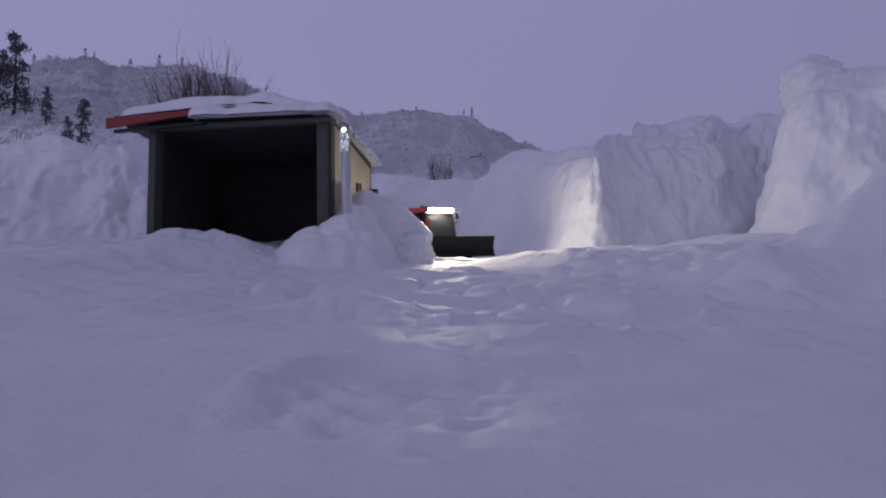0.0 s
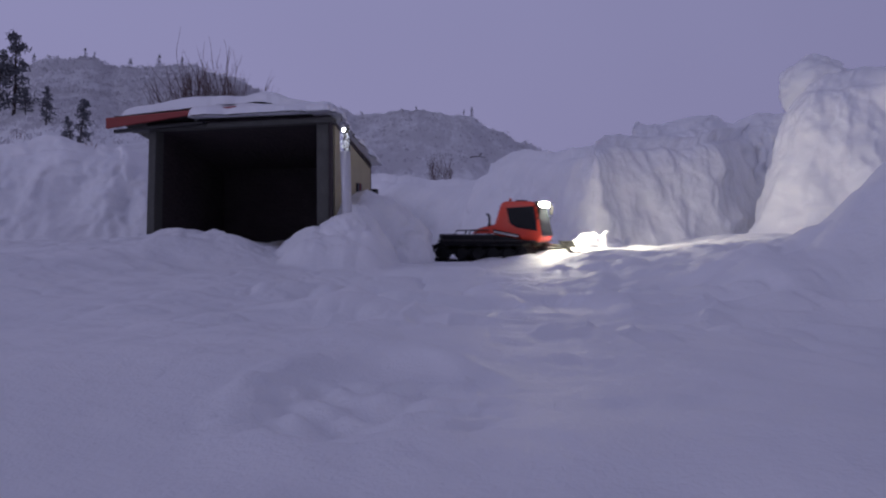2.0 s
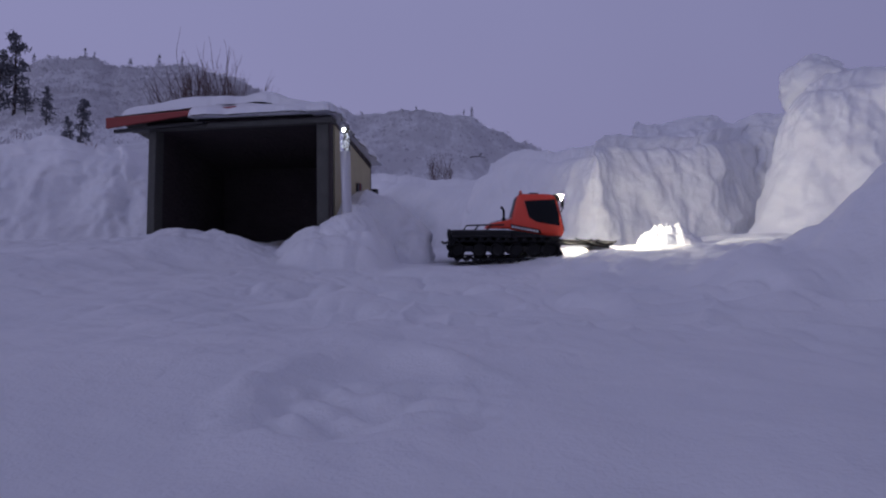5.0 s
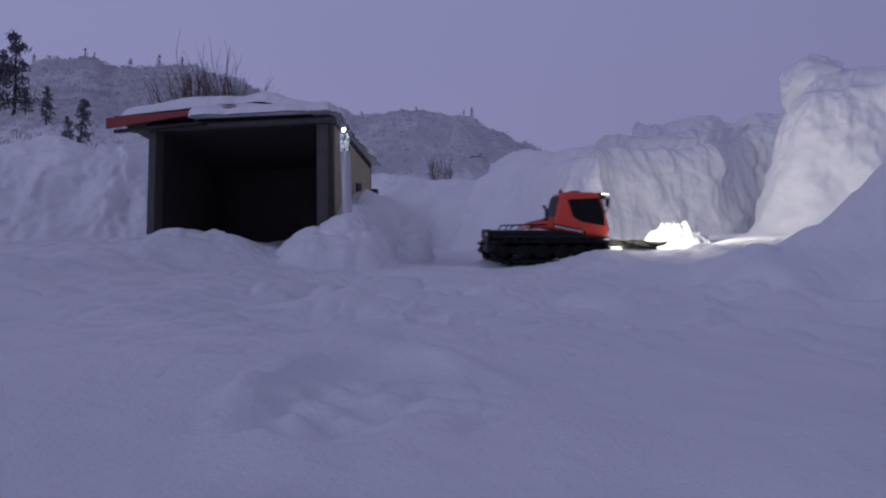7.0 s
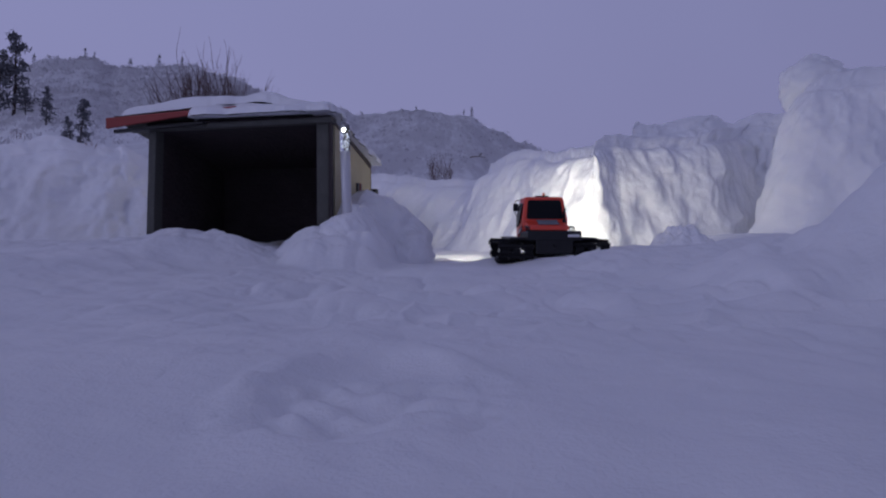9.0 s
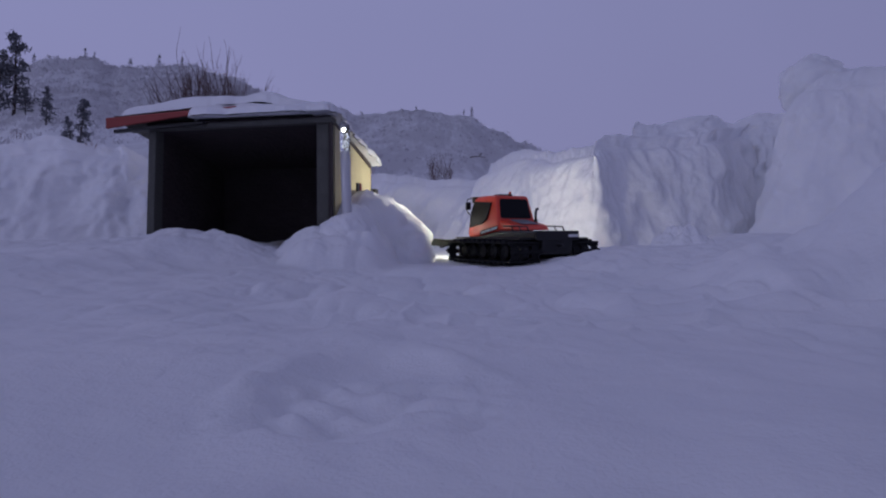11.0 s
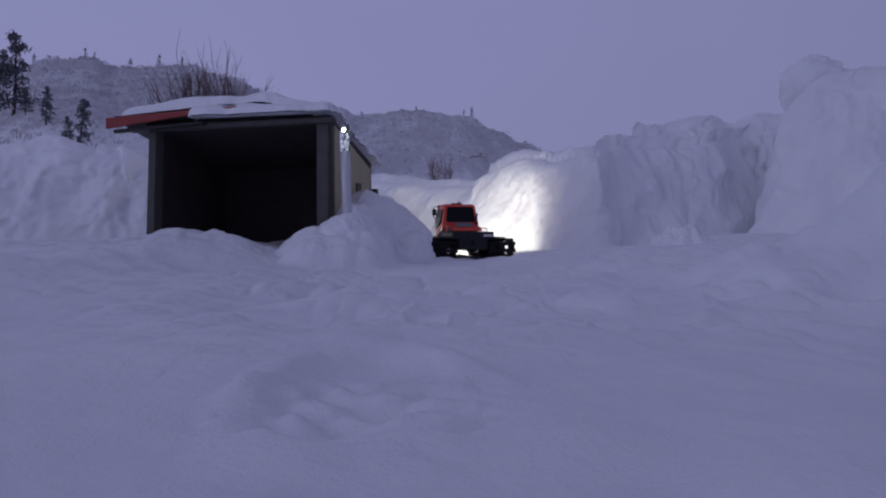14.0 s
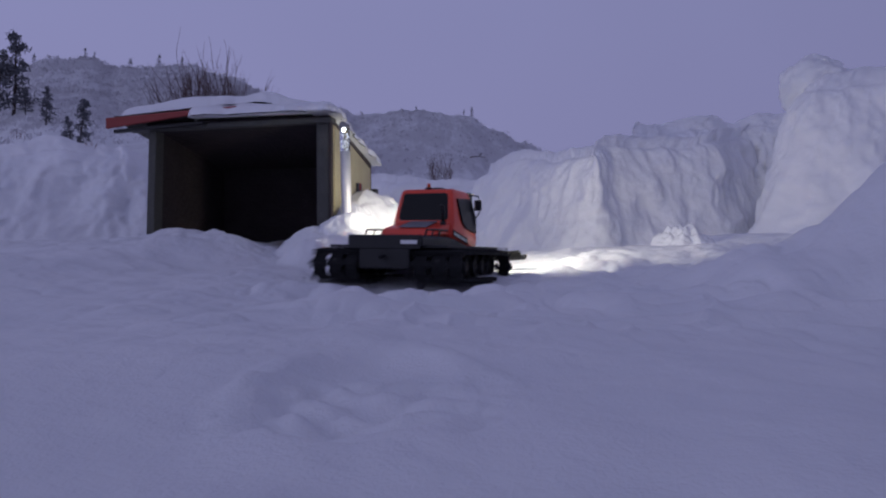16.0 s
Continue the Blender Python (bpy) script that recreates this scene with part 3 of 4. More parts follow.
    part("under_fascia", prism([(-0.09, 0.392), (0.20, 0.414), (0.20, 0.422), (-0.09, 0.402)], -0.034, -0.014, 0.001), BLACK, s)
    # small window and a dark hatch in the cream wall
    wy = 0.30
    win = part("window", box(W + 0.0005, W + 0.006, wy, wy + 0.06, 0.20, 0.255, 0.001), GLASS, s)
    part("window_frame", box(W + 0.003, W + 0.009, wy - 0.006, wy + 0.066, 0.193, 0.199, 0.001), REDTIN, win, "red sill board")
    part("window_frame", box(W + 0.003, W + 0.009, wy + 0.028, wy + 0.032, 0.20, 0.255, 0.0005), REDTIN, win)
    part("hatch", box(W + 0.001, W + 0.024, L - 0.02, L + 0.012, 0.19, 0.245, 0.003), BLACK, s, "dark flap at the back corner")
    part("door_trim", box(W + 0.0005, W + 0.006, 0.155, 0.165, 0.12, 0.262, 0.001), REDTIN, s, "thin red upright strip")
    return s


def snow_slab(name, x0, x1, y0, y1, zf, thick, seed, m, label, nx=90, ny=36):
    """A layer of snow lying on a sloping roof, with a rounded, uneven edge."""
    u, v = np.meshgrid(np.linspace(0, 1, nx), np.linspace(0, 1, ny), indexing="ij")
    edge = 0.02 * fbm(u * 7, seed, 0, 4) * (1 - v) + 0.01 * fbm(v * 6, seed + 2, 0, 3)
    x = x0 + (x1 - x0) * u + 0.012 * fbm(v * 7, u * 2, seed, 3) * (2 * np.abs(u - 0.5)) ** 3
    y = y0 + (y1 - y0) * v + edge * 0.6
    d = np.minimum(np.minimum(u * (x1 - x0), (1 - u) * (x1 - x0)), np.minimum(v, 1 - v) * (y1 - y0))
    e = np.sqrt(np.clip(1 - (1 - np.clip(d / (thick * 1.2), 0, 1)) ** 2, 0, 1))
    zb = zf(x, y)
    zt = zb + e * thick * (1 + 0.25 * fbm(x * 7, y * 7, seed, 4)) + 0.0005
    top = np.stack([x, y, zt], -1).reshape(-1, 3)
    bot = np.stack([x, y, zb - 0.003 * (1 - e)], -1).reshape(-1, 3)
    f = grid_faces(nx, ny)
    off = nx * ny
    g = [[i + off for i in q[::-1]] for q in f]
    ob = from_arrays(name, np.concatenate([top, bot]), f + g, SNOW)
    ob.matrix_basis = m
    return tagged(ob, label, "snow", kind="stuff")


SHED = pose(-0.912, 2.28, 0.0, 0, 0, -8)
build_shed()
snow_slab("roof_snow", -0.065, 0.612, -0.030, 0.56, lambda x, y: 0.441 + 0.080 * np.clip(x + 0.1, 0, 0.45) - 0.19 * np.clip(y, 0, 1) - 0.036 * smooth((x - 0.36) / 0.18), 0.032, 2.0, SHED, "thick snow layer lying on the shed roof", nx=130, ny=60)
snow_slab("roof_snow", 0.165, 0.608, -0.062, 0.10, lambda x, y: 0.431 + 0.02 * x - 0.10 * np.clip(y, 0, 1), 0.036, 6.0, SHED, "lower lip of snow over the shed front", nx=110)


def build_light_stake():
    s = thing("garden_light", pose(-0.272, 2.12, 0.0, 0, -1.5, 0), "lit garden stake light with a clear bubble tube top", "garden light")
    part("stake", tube([(0, 0, -0.05), (0, 0, 0.05), (0, 0, 0.2), (0, 0, 0.322)], 0.0142, 20), PIPE, s, "pale metal tube", flat=False)
    t = part("tube", tube([(0, 0, 0.323), (0, 0, 0.33), (0, 0, 0.37), (0, 0, 0.386)], 0.0145, 20), ACRYLIC, s, "clear acrylic tube full of bubbles", flat=False)
    random.seed(4)
    for i in range(44):
        bm = bmesh.new()
        a, r = random.uniform(0, 6.28), random.uniform(0.004, 0.0125)
        bmesh.ops.create_icosphere(bm, subdivisions=1, radius=random.uniform(0.0012, 0.0024))
        bmesh.ops.translate(bm, vec=(r * math.cos(a), r * math.sin(a), random.uniform(0.328, 0.372)), verts=bm.verts)
        part("bubble", bm, ACRYLIC_SPARK, t, flat=False)
    bm = bmesh.new()
    bmesh.ops.create_icosphere(bm, subdivisions=2, radius=0.0052)
    bmesh.ops.translate(bm, vec=(0, -0.0165, 0.380), verts=bm.verts)
    part("led", bm, LEDBEAD, s, "glowing white bead", flat=False)
    part("cap", tube([(0, 0, 0.3865), (0, 0, 0.396), (0.002, 0, 0.402)], 0.0165, 20, taper=0.8), GREY, s, "grey solar cap with snow", flat=False)
    return s


# bubbles emit a little themselves, in place of light scattered from the bead
ACRYLIC_SPARK = material("glowing_bubble", (0.85, 0.88, 0.95), 0.3, vary=0.0, glow=0.45)
LEDBEAD = material("white_led", (0.95, 0.97, 1.0), 0.3, vary=0.0, glow=14.0)
build_light_stake()


# ---- plants ----
def branch(acc, p, d, length, radius, depth, rng, spread=0.5, up=0.15):
    n = 4
    pts = [p]
    q, v = p.copy(), d.copy()
    for i in range(n):
        v = (v + Vector((rng.uniform(-1, 1), rng.uniform(-1, 1), rng.uniform(-1, 1) + up)) * 0.14).normalized()
        q = q + v * (length / n)
        pts.append(q)
    tube(pts, radius, 4 if depth else 3, acc, 0.35)
    if depth:
        for i in range(rng.randint(3, 5)):
            k = rng.randint(1, n)
            w = (v + Vector((rng.uniform(-1, 1), rng.uniform(-1, 1), rng.uniform(-0.2, 1))) * spread).normalized()
            branch(acc, pts[k], w, length * rng.uniform(0.4, 0.65), radius * 0.5, depth - 1, rng, spread, up)


def build_bush(x, y, z, height, width, stems, seed, label, mat=TWIG, depth=2, buds=14, group="", thick=1.0):
    s = thing("bare_bush", pose(x, y, z), label, "bush", group)
    rng = random.Random(seed)
    for i in range(stems):
        bm = bmesh.new()
        a = rng.uniform(-1, 1)
        d = Vector((a * 0.16, rng.uniform(-0.3, 0.3), 1)).normalized()
        branch(bm, Vector((a * width * 0.5, rng.uniform(-0.2, 0.2) * width, 0)), d, height * rng.uniform(0.82, 1.0) * (1 - 0.22 * abs(a)), thick * height * 0.0075, depth, rng)
        part("stem", bm, mat, s)
    bm = bmesh.new()
    for i in range(buds):
        b2 = bmesh.new()
        bmesh.ops.create_icosphere(b2, subdivisions=1, radius=height * rng.uniform(0.006, 0.012))
        bmesh.ops.translate(b2, vec=(rng.uniform(-0.5, 0.5) * width, rng.uniform(-0.2, 0.2), height * rng.uniform(0.55, 0.95)), verts=b2.verts)
        joined(bm, b2)
    if buds:
        tagged(part("seed_head", bm, mat, s), kind="stuff")
    else:
        bm.free()
    return s


def build_pine(x, y, z, height, seed, label, lean=0.0, dense=1.0):
    s = thing("pine_tree", pose(x, y, z, 0, lean, 0), label, "tree", "pines on the hills")
    rng = random.Random(seed)
    pts = [Vector((rng.uniform(-1, 1) * 0.01 * height, 0, height * t)) for t in (-0.05, 0.25, 0.5, 0.75, 1.0)]
    part("trunk", tube(pts, height * 0.022, 7, taper=0.2), BARK, s, flat=False)
    verts, faces = [], []
    limbs = bmesh.new()
    for i in range(int(90 * dense)):
        t = rng.uniform(0.18, 1.0)
        reach = height * (0.30 * (1 - t) ** 0.7 + 0.03) * rng.uniform(0.45, 1.1)
        a = rng.uniform(0, 6.283)
        o = Vector((0, 0, height * t))
        d = Vector((math.cos(a), math.sin(a), rng.uniform(-0.25, 0.25)))
        tube([o, o + d * reach * 0.6, o + d * reach], height * 0.004, 3, limbs, 0.3)
        for k in range(int(20 * dense)):
            f = rng.uniform(0.3, 1.05)
            c = o + d * reach * f + Vector([rng.gauss(0, 1) for _ in range(3)]) * height * 0.022
            q = Vector([rng.gauss(0, 1) for _ in range(3)]).normalized() * height * rng.uniform(0.014, 0.034)
            w = q.orthogonal().normalized() * height * 0.009
            b = len(verts)
            verts += [c - q - w, c - q + w, c + q + w * 0.3, c + q - w * 0.3]
            faces.append((b, b + 1, b + 2, b + 3))
    tagged(part("limbs", limbs, BARK, s), kind="stuff")
    crown = from_arrays("crown", verts, faces, NEEDLE, s, flat=True)
    tagged(crown, kind="stuff")
    return s


def on_ground(az, r):
    x, y = r * math.sin(radians(az)), r * math.cos(radians(az))
    return x, y, float(ground_height(np.array([x]), np.array([y]))[0]) - 0.0035 * r


def build_scrub():
    """Dark brush scattered over the hillsides, too small to count; coloured pale for haze."""
    rng = random.Random(77)
    az, r = [], []
    for i in range(5200):
        if rng.random() < 0.75:
            az.append(rng.uniform(-36, -10)), r.append(70 + 190 * rng.random() ** 0.7)
        else:
            az.append(rng.uniform(-13, 9)), r.append(130 + 390 * rng.random() ** 0.7)
    az, r = np.radians(np.array(az)), np.array(r)
    x, y = r * np.sin(az), r * np.cos(az)
    z = ground_height(x, y)
    keep = fbm(x * 0.05, y * 0.012, 3.3, 3) + 0.06 * (z - 14) > -0.1
    x, y, z, r = x[keep], y[keep], z[keep], r[keep]
    verts, faces = [], []
    for px, py, pz, pr in zip(x, y, z, r):
        size = rng.uniform(0.25, 0.8) * (0.5 + pr / 260)
        for k in range(7):
            c = Vector((px + rng.gauss(0, 0.6) * size, py + rng.gauss(0, 0.5) * size, pz + rng.uniform(0.0, 0.9) * size))
            q = Vector((rng.gauss(0, 0.6), rng.gauss(0, 0.6), rng.uniform(0.3, 1))).normalized() * size * 0.45
            w = Vector((rng.gauss(0, 1), rng.gauss(0, 0.3), rng.gauss(0, 0.4))).normalized() * size * 0.16
            n0 = len(verts)
            verts += [c - q - w, c - q + w, c + q + w * 0.4, c + q - w * 0.4]
            faces.append((n0, n0 + 1, n0 + 2, n0 + 3))
    ob = from_arrays("hillside_scrub", verts, faces, SCRUB, flat=True)
    tagged(ob, "grey-brown scrub scattered on the snowy hills, its colour paled for haze", "scrub", kind="stuff")


def build_twig(x, y, z, length, turn, label):
    s = thing("twig", pose(x, y, z, 0, 0, turn), label, "twig")
    part("stick", tube([(-length / 2, 0, 0), (0, 0.01 * length, 0.06 * length), (length / 2, 0, 0.02 * length)], 0.035 * length, 6, taper=0.5), BARK, s)
    part("side_shoot", tube([(0, 0, 0.05 * length), (0.2 * length, -0.03, 0.25 * length)], 0.018 * length, 5, taper=0.5), BARK, s)


def build_plants():
    build_scrub()
    build_twig(0.185, 3.92, 0.478, 0.085, 12, "dark broken twig lying on the snow bank crest")
    for bx, by, bz, bh, sd in ((-2.02, 3.32, 0.500, 0.055, 61), (-1.90, 3.30, 0.500, 0.035, 62), (-1.60, 3.34, 0.455, 0.045, 63), (-1.52, 3.32, 0.430, 0.030, 64)):
        build_bush(bx, by, bz, bh, 0.06, 9, sd, "low red-brown brush poking out of the snow bank", REDBRUSH, depth=1, buds=0, group="brush on the snow bank", thick=2.0)
    build_bush(-3.12, 10.0, 0.55, 1.16, 0.95, 110, 3, "bare brown bush with dry seed heads behind the shed", thick=1.7)
    build_bush(-0.01, 5.0, 0.32, 0.19, 0.10, 18, 8, "small bare twiggy shrub poking out of the snow", depth=2, buds=4, thick=2.2)
    for az, r, h, sd, ln in ((-30.1, 150, 15.0, 1, 3), (-31.2, 150, 13.0, 2, 8), (-29.4, 140, 5.0, 6, 0), (-28.2, 108, 5.2, 3, 3), (-26.2, 76, 4.8, 4, 8), (-26.7, 78, 3.2, 5, -5)):
        build_pine(*on_ground(az, r), h, sd, "snow-dusted dark pine on the hillside", ln, 0.72)
    for az, h, sd in ((-28.9, 3.4, 21), (-22.9, 3.6, 22), (-21.0, 4.4, 23), (-19.4, 3.4, 24), (-25.8, 4.0, 25), (-25.2, 3.0, 28)):
        build_pine(*on_ground(az, 258), h + 0.4, sd, "small frosted pine on the ridge", 6, 0.5)
    for az, h, sd in ((-2.1, 5.5, 31), (2.2, 8.0, 32), (1.6, 6.0, 33), (-1.6, 4.0, 34)):
        build_pine(*on_ground(az, 515), h, sd, "small frosted pine on the far ridge", 2, 0.5)
    rng = random.Random(9)
    for i in range(16):
        az = rng.uniform(-5.5, 1.5)
        build_bush(*on_ground(az, rng.uniform(75, 110)), rng.uniform(2.0, 4.0), 1.2, 3, 40 + i, "thin bare trees on the lower slope", depth=1, buds=0, group="thin trees on the lower slope")


build_plants()


# ---- the model snow groomer: x forward, y to its left, the origin under its middle ----
TRACK_R, TRACK_X0, TRACK_X1 = 0.0285, -0.138, 0.150


def track_point(s):
    """Place and turn on the track's loop, s metres from the top's rear end."""
    run = TRACK_X1 - TRACK_X0
    arc = math.pi * TRACK_R
    s = s % (2 * run + 2 * arc)
    if s < run:
        return TRACK_X0 + s, 2 * TRACK_R, 0.0
    s -= run
    if s < arc:
        a = s / TRACK_R
        return TRACK_X1 + TRACK_R * math.sin(a), TRACK_R + TRACK_R * math.cos(a), a
    s -= arc
    if s < run:
        return TRACK_X1 - s, 0.0, math.pi
    a = (s - run) / TRACK_R
    return TRACK_X0 - TRACK_R * math.sin(a), TRACK_R - TRACK_R * math.cos(a), math.pi + a


LOOP = 2 * (TRACK_X1 - TRACK_X0) + 2 * math.pi * TRACK_R
CLEATS = 28


def cleat_mesh():
    bm = box(-0.0035, 0.0035, -0.056, 0.056, 0.001, 0.009, 0.001)
    for y in (-0.050, -0.018, 0.018, 0.050):
        box(-0.009, 0.009, y - 0.004, y + 0.004, -0.001, 0.004, 0, bm)
    me = bpy.data.meshes.new("cleat")
    bm.to_mesh(me)
    bm.free()
    me.materials.append(RUBBER)
    return me


def build_groomer():
    g = thing("snow_groomer", pose(0, 0, 0), "red model snow groomer with black tracks and a front blade", "snow groomer")
    moving = {"wheels": [], "cleats": []}
    # chassis and deck
    part("chassis", box(-0.17, 0.17, -0.058, 0.058, 0.028, 0.078, 0.004), BLACK, g)
    deck = part("deck", prism([(-0.163, 0.095), (0.035, 0.095), (0.035, 0.076), (-0.16, 0.076)], -0.082, 0.082, 0.003), BLACK, g, "black flat load deck")
    part("snow_dust", box(-0.157, 0.02, -0.076, 0.076, 0.0955, 0.0975, 0.0008), SNOWY, deck, "dusting of snow")
    part("tail_plate", box(-0.172, -0.164, -0.082, 0.082, 0.070, 0.099, 0.002), BLACK, g)
    part("plate_marking", box(-0.1745, -0.1725, -0.076, -0.040, 0.080, 0.088, 0.0005), WHITE, g, "pale worn marking")
    part("skirt", box(-0.155, 0.185, 0.058, 0.135, 0.0725, 0.078, 0.001), BLACK, g)
    part("skirt", box(-0.155, 0.185, -0.135, -0.058, 0.0725, 0.078, 0.001), BLACK, g)
    part("tow_hook", tube([(-0.15, 0, 0.06), (-0.185, 0, 0.052), (-0.193, 0, 0.058)], 0.004, 8), BLACK, g)
    for side in (-1, 1):
        bm = tube([(-0.12, side * 0.070, 0.094), (-0.11, side * 0.070, 0.111), (-0.05, side * 0.070, 0.113), (0.01, side * 0.070, 0.113)], 0.0022, 6)
        tube([(-0.085, side * 0.070, 0.094), (-0.07, side * 0.070, 0.1115)], 0.002, 6, bm)
        tube([(-0.045, side * 0.070, 0.094), (-0.03, side * 0.070, 0.1125)], 0.002, 6, bm)
        part("deck_rail", bm, BLACK, g, flat=False)
    part("cab_base", box(0.02, 0.188, -0.072, 0.072, 0.058, 0.094, 0.003), BLACK, g)
    # engine hood behind the cab
    hood = part("hood", prism([(-0.055, 0.1005), (-0.035, 0.117), (0.045, 0.135), (0.06, 0.10)], -0.068, 0.068, 0.006), RED, g)
    part("grille", prism([(-0.0345, 0.1185), (0.030, 0.1330), (0.030, 0.1355), (-0.0345, 0.121)], -0.038, 0.030, 0.001), GREY, hood, "grey slatted grille")
    part("exhaust", tube([(0.010, -0.060, 0.10), (0.010, -0.060, 0.135)], 0.0065, 10), BLACK, g, flat=False)
    part("exhaust_pipe", tube([(0.010, -0.060, 0.134), (0.010, -0.060, 0.158), (0.006, -0.060, 0.166), (-0.001, -0.060, 0.170)], 0.0040, 10), BLACK, g, flat=False)
    # cab
    outline = [(0.028, 0.098), (0.190, 0.070), (0.203, 0.090), (0.192, 0.140), (0.176, 0.203), (0.160, 0.212), (0.066, 0.213), (0.054, 0.208), (0.036, 0.140)]
    cab = bmesh.new()
    prism(outline, -0.076, 0.076, 0, cab)
    for v in cab.verts:
        if v.co.z > 0.15:
            v.co.y *= 1 - 0.16 * (v.co.z - 0.15) / 0.063
    bmesh.ops.bevel(cab, geom=cab.edges[:], offset=0.007, segments=3, affect="EDGES", profile=0.5)
    cab = part("cab", cab, RED, g, "glossy red plastic cab", flat=False)

    def pane(name, corners, push, mat, thick=0.0016):
        """A rounded plate over four or more corners, pushed out along its normal."""
        bm = bmesh.new()
        c = [Vector(p) for p in corners]
        nrm = (c[1] - c[0]).cross(c[2] - c[0]).normalized()
        nrm = nrm if nrm.dot(sum(c, Vector()) / len(c) - Vector((0.115, 0, 0.15))) > 0 else -nrm
        f = bm.faces.new([bm.verts.new(p + nrm * push) for p in c])
        r = bmesh.ops.extrude_face_region(bm, geom=[f])
        bmesh.ops.translate(bm, vec=nrm * thick, verts=[e for e in r["geom"] if isinstance(e, bmesh.types.BMVert)])
        bmesh.ops.recalc_face_normals(bm, faces=bm.faces[:])
        up = [e for e in bm.edges if abs((e.verts[1].co - e.verts[0].co).normalized().dot(nrm)) > 0.9]
        bmesh.ops.bevel(bm, geom=up, offset=0.007, segments=3, affect="EDGES", profile=0.5)
        return part(name, bm, mat, cab)

    def wall_y(z, side):
        return side * 0.076 * (1 - 0.16 * max(0, z - 0.15) / 0.063)

    for side in (-1, 1):
        ring = [(0.075, 0.190), (0.090, 0.138), (0.115, 0.122), (0.188, 0.110), (0.184, 0.150), (0.172, 0.195)]
        if side > 0:
            ring = ring[::-1]
        # the pane follows the cab's inward lean
        bm = bmesh.new()
        outer = [bm.verts.new((x, wall_y(z, side) + side * 0.0026, z)) for x, z in ring]
        inner = [bm.verts.new((x, wall_y(z, side) - side * 0.003, z)) for x, z in ring]
        bm.faces.new(outer), bm.faces.new(inner[::-1])
        for i in range(len(ring)):
            j = (i + 1) % len(ring)
            bm.faces.new((outer[j], outer[i], inner[i], inner[j]))
        bmesh.ops.recalc_face_normals(bm, faces=bm.faces[:])
        part("side_window", bm, GLASS, cab, "dark tinted side window")
        # side decal: pale worn bars on a dark sloping panel
        part("decal_panel", prism([(0.032, 0.103), (0.030, 0.116), (0.125, 0.098), (0.130, 0.084)], side * 0.0765, side * 0.0778, 0), RUBBER, cab, "dark marking panel")
        for i in range(9):
            x = 0.034 + 0.0098 * i
            z = 0.1075 - (x - 0.034) * 0.19
            part("decal_bar", prism([(x, z - 0.0032), (x + 0.0068, z - 0.0045), (x + 0.0075, z + 0.0022), (x + 0.0007, z + 0.0035)], side * 0.0779, side * 0.0785, 0), WHITE, cab)
    pane("rear_window", [(0.0355, 0.062, 0.138), (0.0520, 0.055, 0.201), (0.0520, -0.055, 0.201), (0.0355, -0.062, 0.138)], 0.0006, GLASS)
    pane("windscreen", [(0.2025, -0.070, 0.094), (0.1790, -0.060, 0.196), (0.1790, 0.060, 0.196), (0.2025, 0.070, 0.094)], 0.001, GLASS)
    part("roof_hatch", box(0.095, 0.125, -0.022, 0.022, 0.2125, 0.2185, 0.002), BLACK, cab)
    bm = tube([(0.068, 0, 0.2120), (0.068, 0, 0.2165)], 0.0065, 12)
    beacon_base = part("beacon_base", bm, BLACK, cab, flat=False)
    part("beacon", tube([(0.068, 0, 0.2165), (0.068, 0, 0.222), (0.068, 0, 0.226)], 0.0048, 12, taper=0.7), ORANGE, beacon_base, "small orange warning light", flat=False)
    # lamp bar on the brow: a hooded strip of leds
    bar = part("lamp_bar", box(0.172, 0.2065, -0.064, 0.064, 0.2085, 0.2115, 0.001), BLACK, cab, "black hooded lamp bar")
    part("lamp_back", box(0.178, 0.1855, -0.062, 0.062, 0.193, 0.2080, 0.001), BLACK, bar)
    # bow added to the strip's shape so that it also lights sideways
    bow = [(0.2020 - 0.012 * (k / 8) ** 2, 0.0585 * k / 8) for k in range(-8, 9)]
    strip = prism([(0.186, -0.0585)] + bow + [(0.186, 0.0585)], 0.1945, 0.2065, 0)
    for v in strip.verts:
        v.co.y, v.co.z = v.co.z, v.co.y
    bmesh.ops.recalc_face_normals(strip, faces=strip.faces[:])
    part("led_strip", strip, LED, bar, "glowing white bowed led strip")
    # lip and cheeks below are added to block the strip's light
    part("lamp_lip", box(0.184, 0.1955, -0.062, 0.062, 0.1915, 0.1935, 0.0005), BLACK, bar)
    for side in (-1, 1):
        part("lamp_cheek", box(0.176, 0.1925, side * 0.0635 - 0.0013, side * 0.0635 + 0.0013, 0.192, 0.2082, 0.0005), BLACK, bar)
        bm = tube([(0.180, side * 0.068, 0.205), (0.196, side * 0.080, 0.204), (0.199, side * 0.084, 0.190), (0.197, side * 0.083, 0.165), (0.188, side * 0.077, 0.150)], 0.0018, 6)
        arm = part("mirror_arm", bm, BLACK, cab, flat=False)
        part("mirror", box(0.190, 0.198, side * 0.080 - 0.009, side * 0.080 + 0.009, 0.168, 0.194, 0.002), BLACK, arm, "black wing mirror")
    # tracks
    for side in (-1, 1):
        y = side * 0.117
        loop = [track_point(LOOP * i / 72) for i in range(72)]
        bm = bmesh.new()
        for band in (-0.038, 0.0, 0.038):
            rows = []
            for (x, z, a) in loop:
                cx, cz = x, z + 0.006
                dx, dz = math.sin(a), math.cos(a)
                rows.append([bm.verts.new((cx + dx * o, y + band + b, cz + dz * o)) for o, b in ((0, -0.013), (0, 0.013), (-0.003, 0.013), (-0.003, -0.013))])
            for i in range(len(rows)):
                p, q = rows[i], rows[(i + 1) % len(rows)]
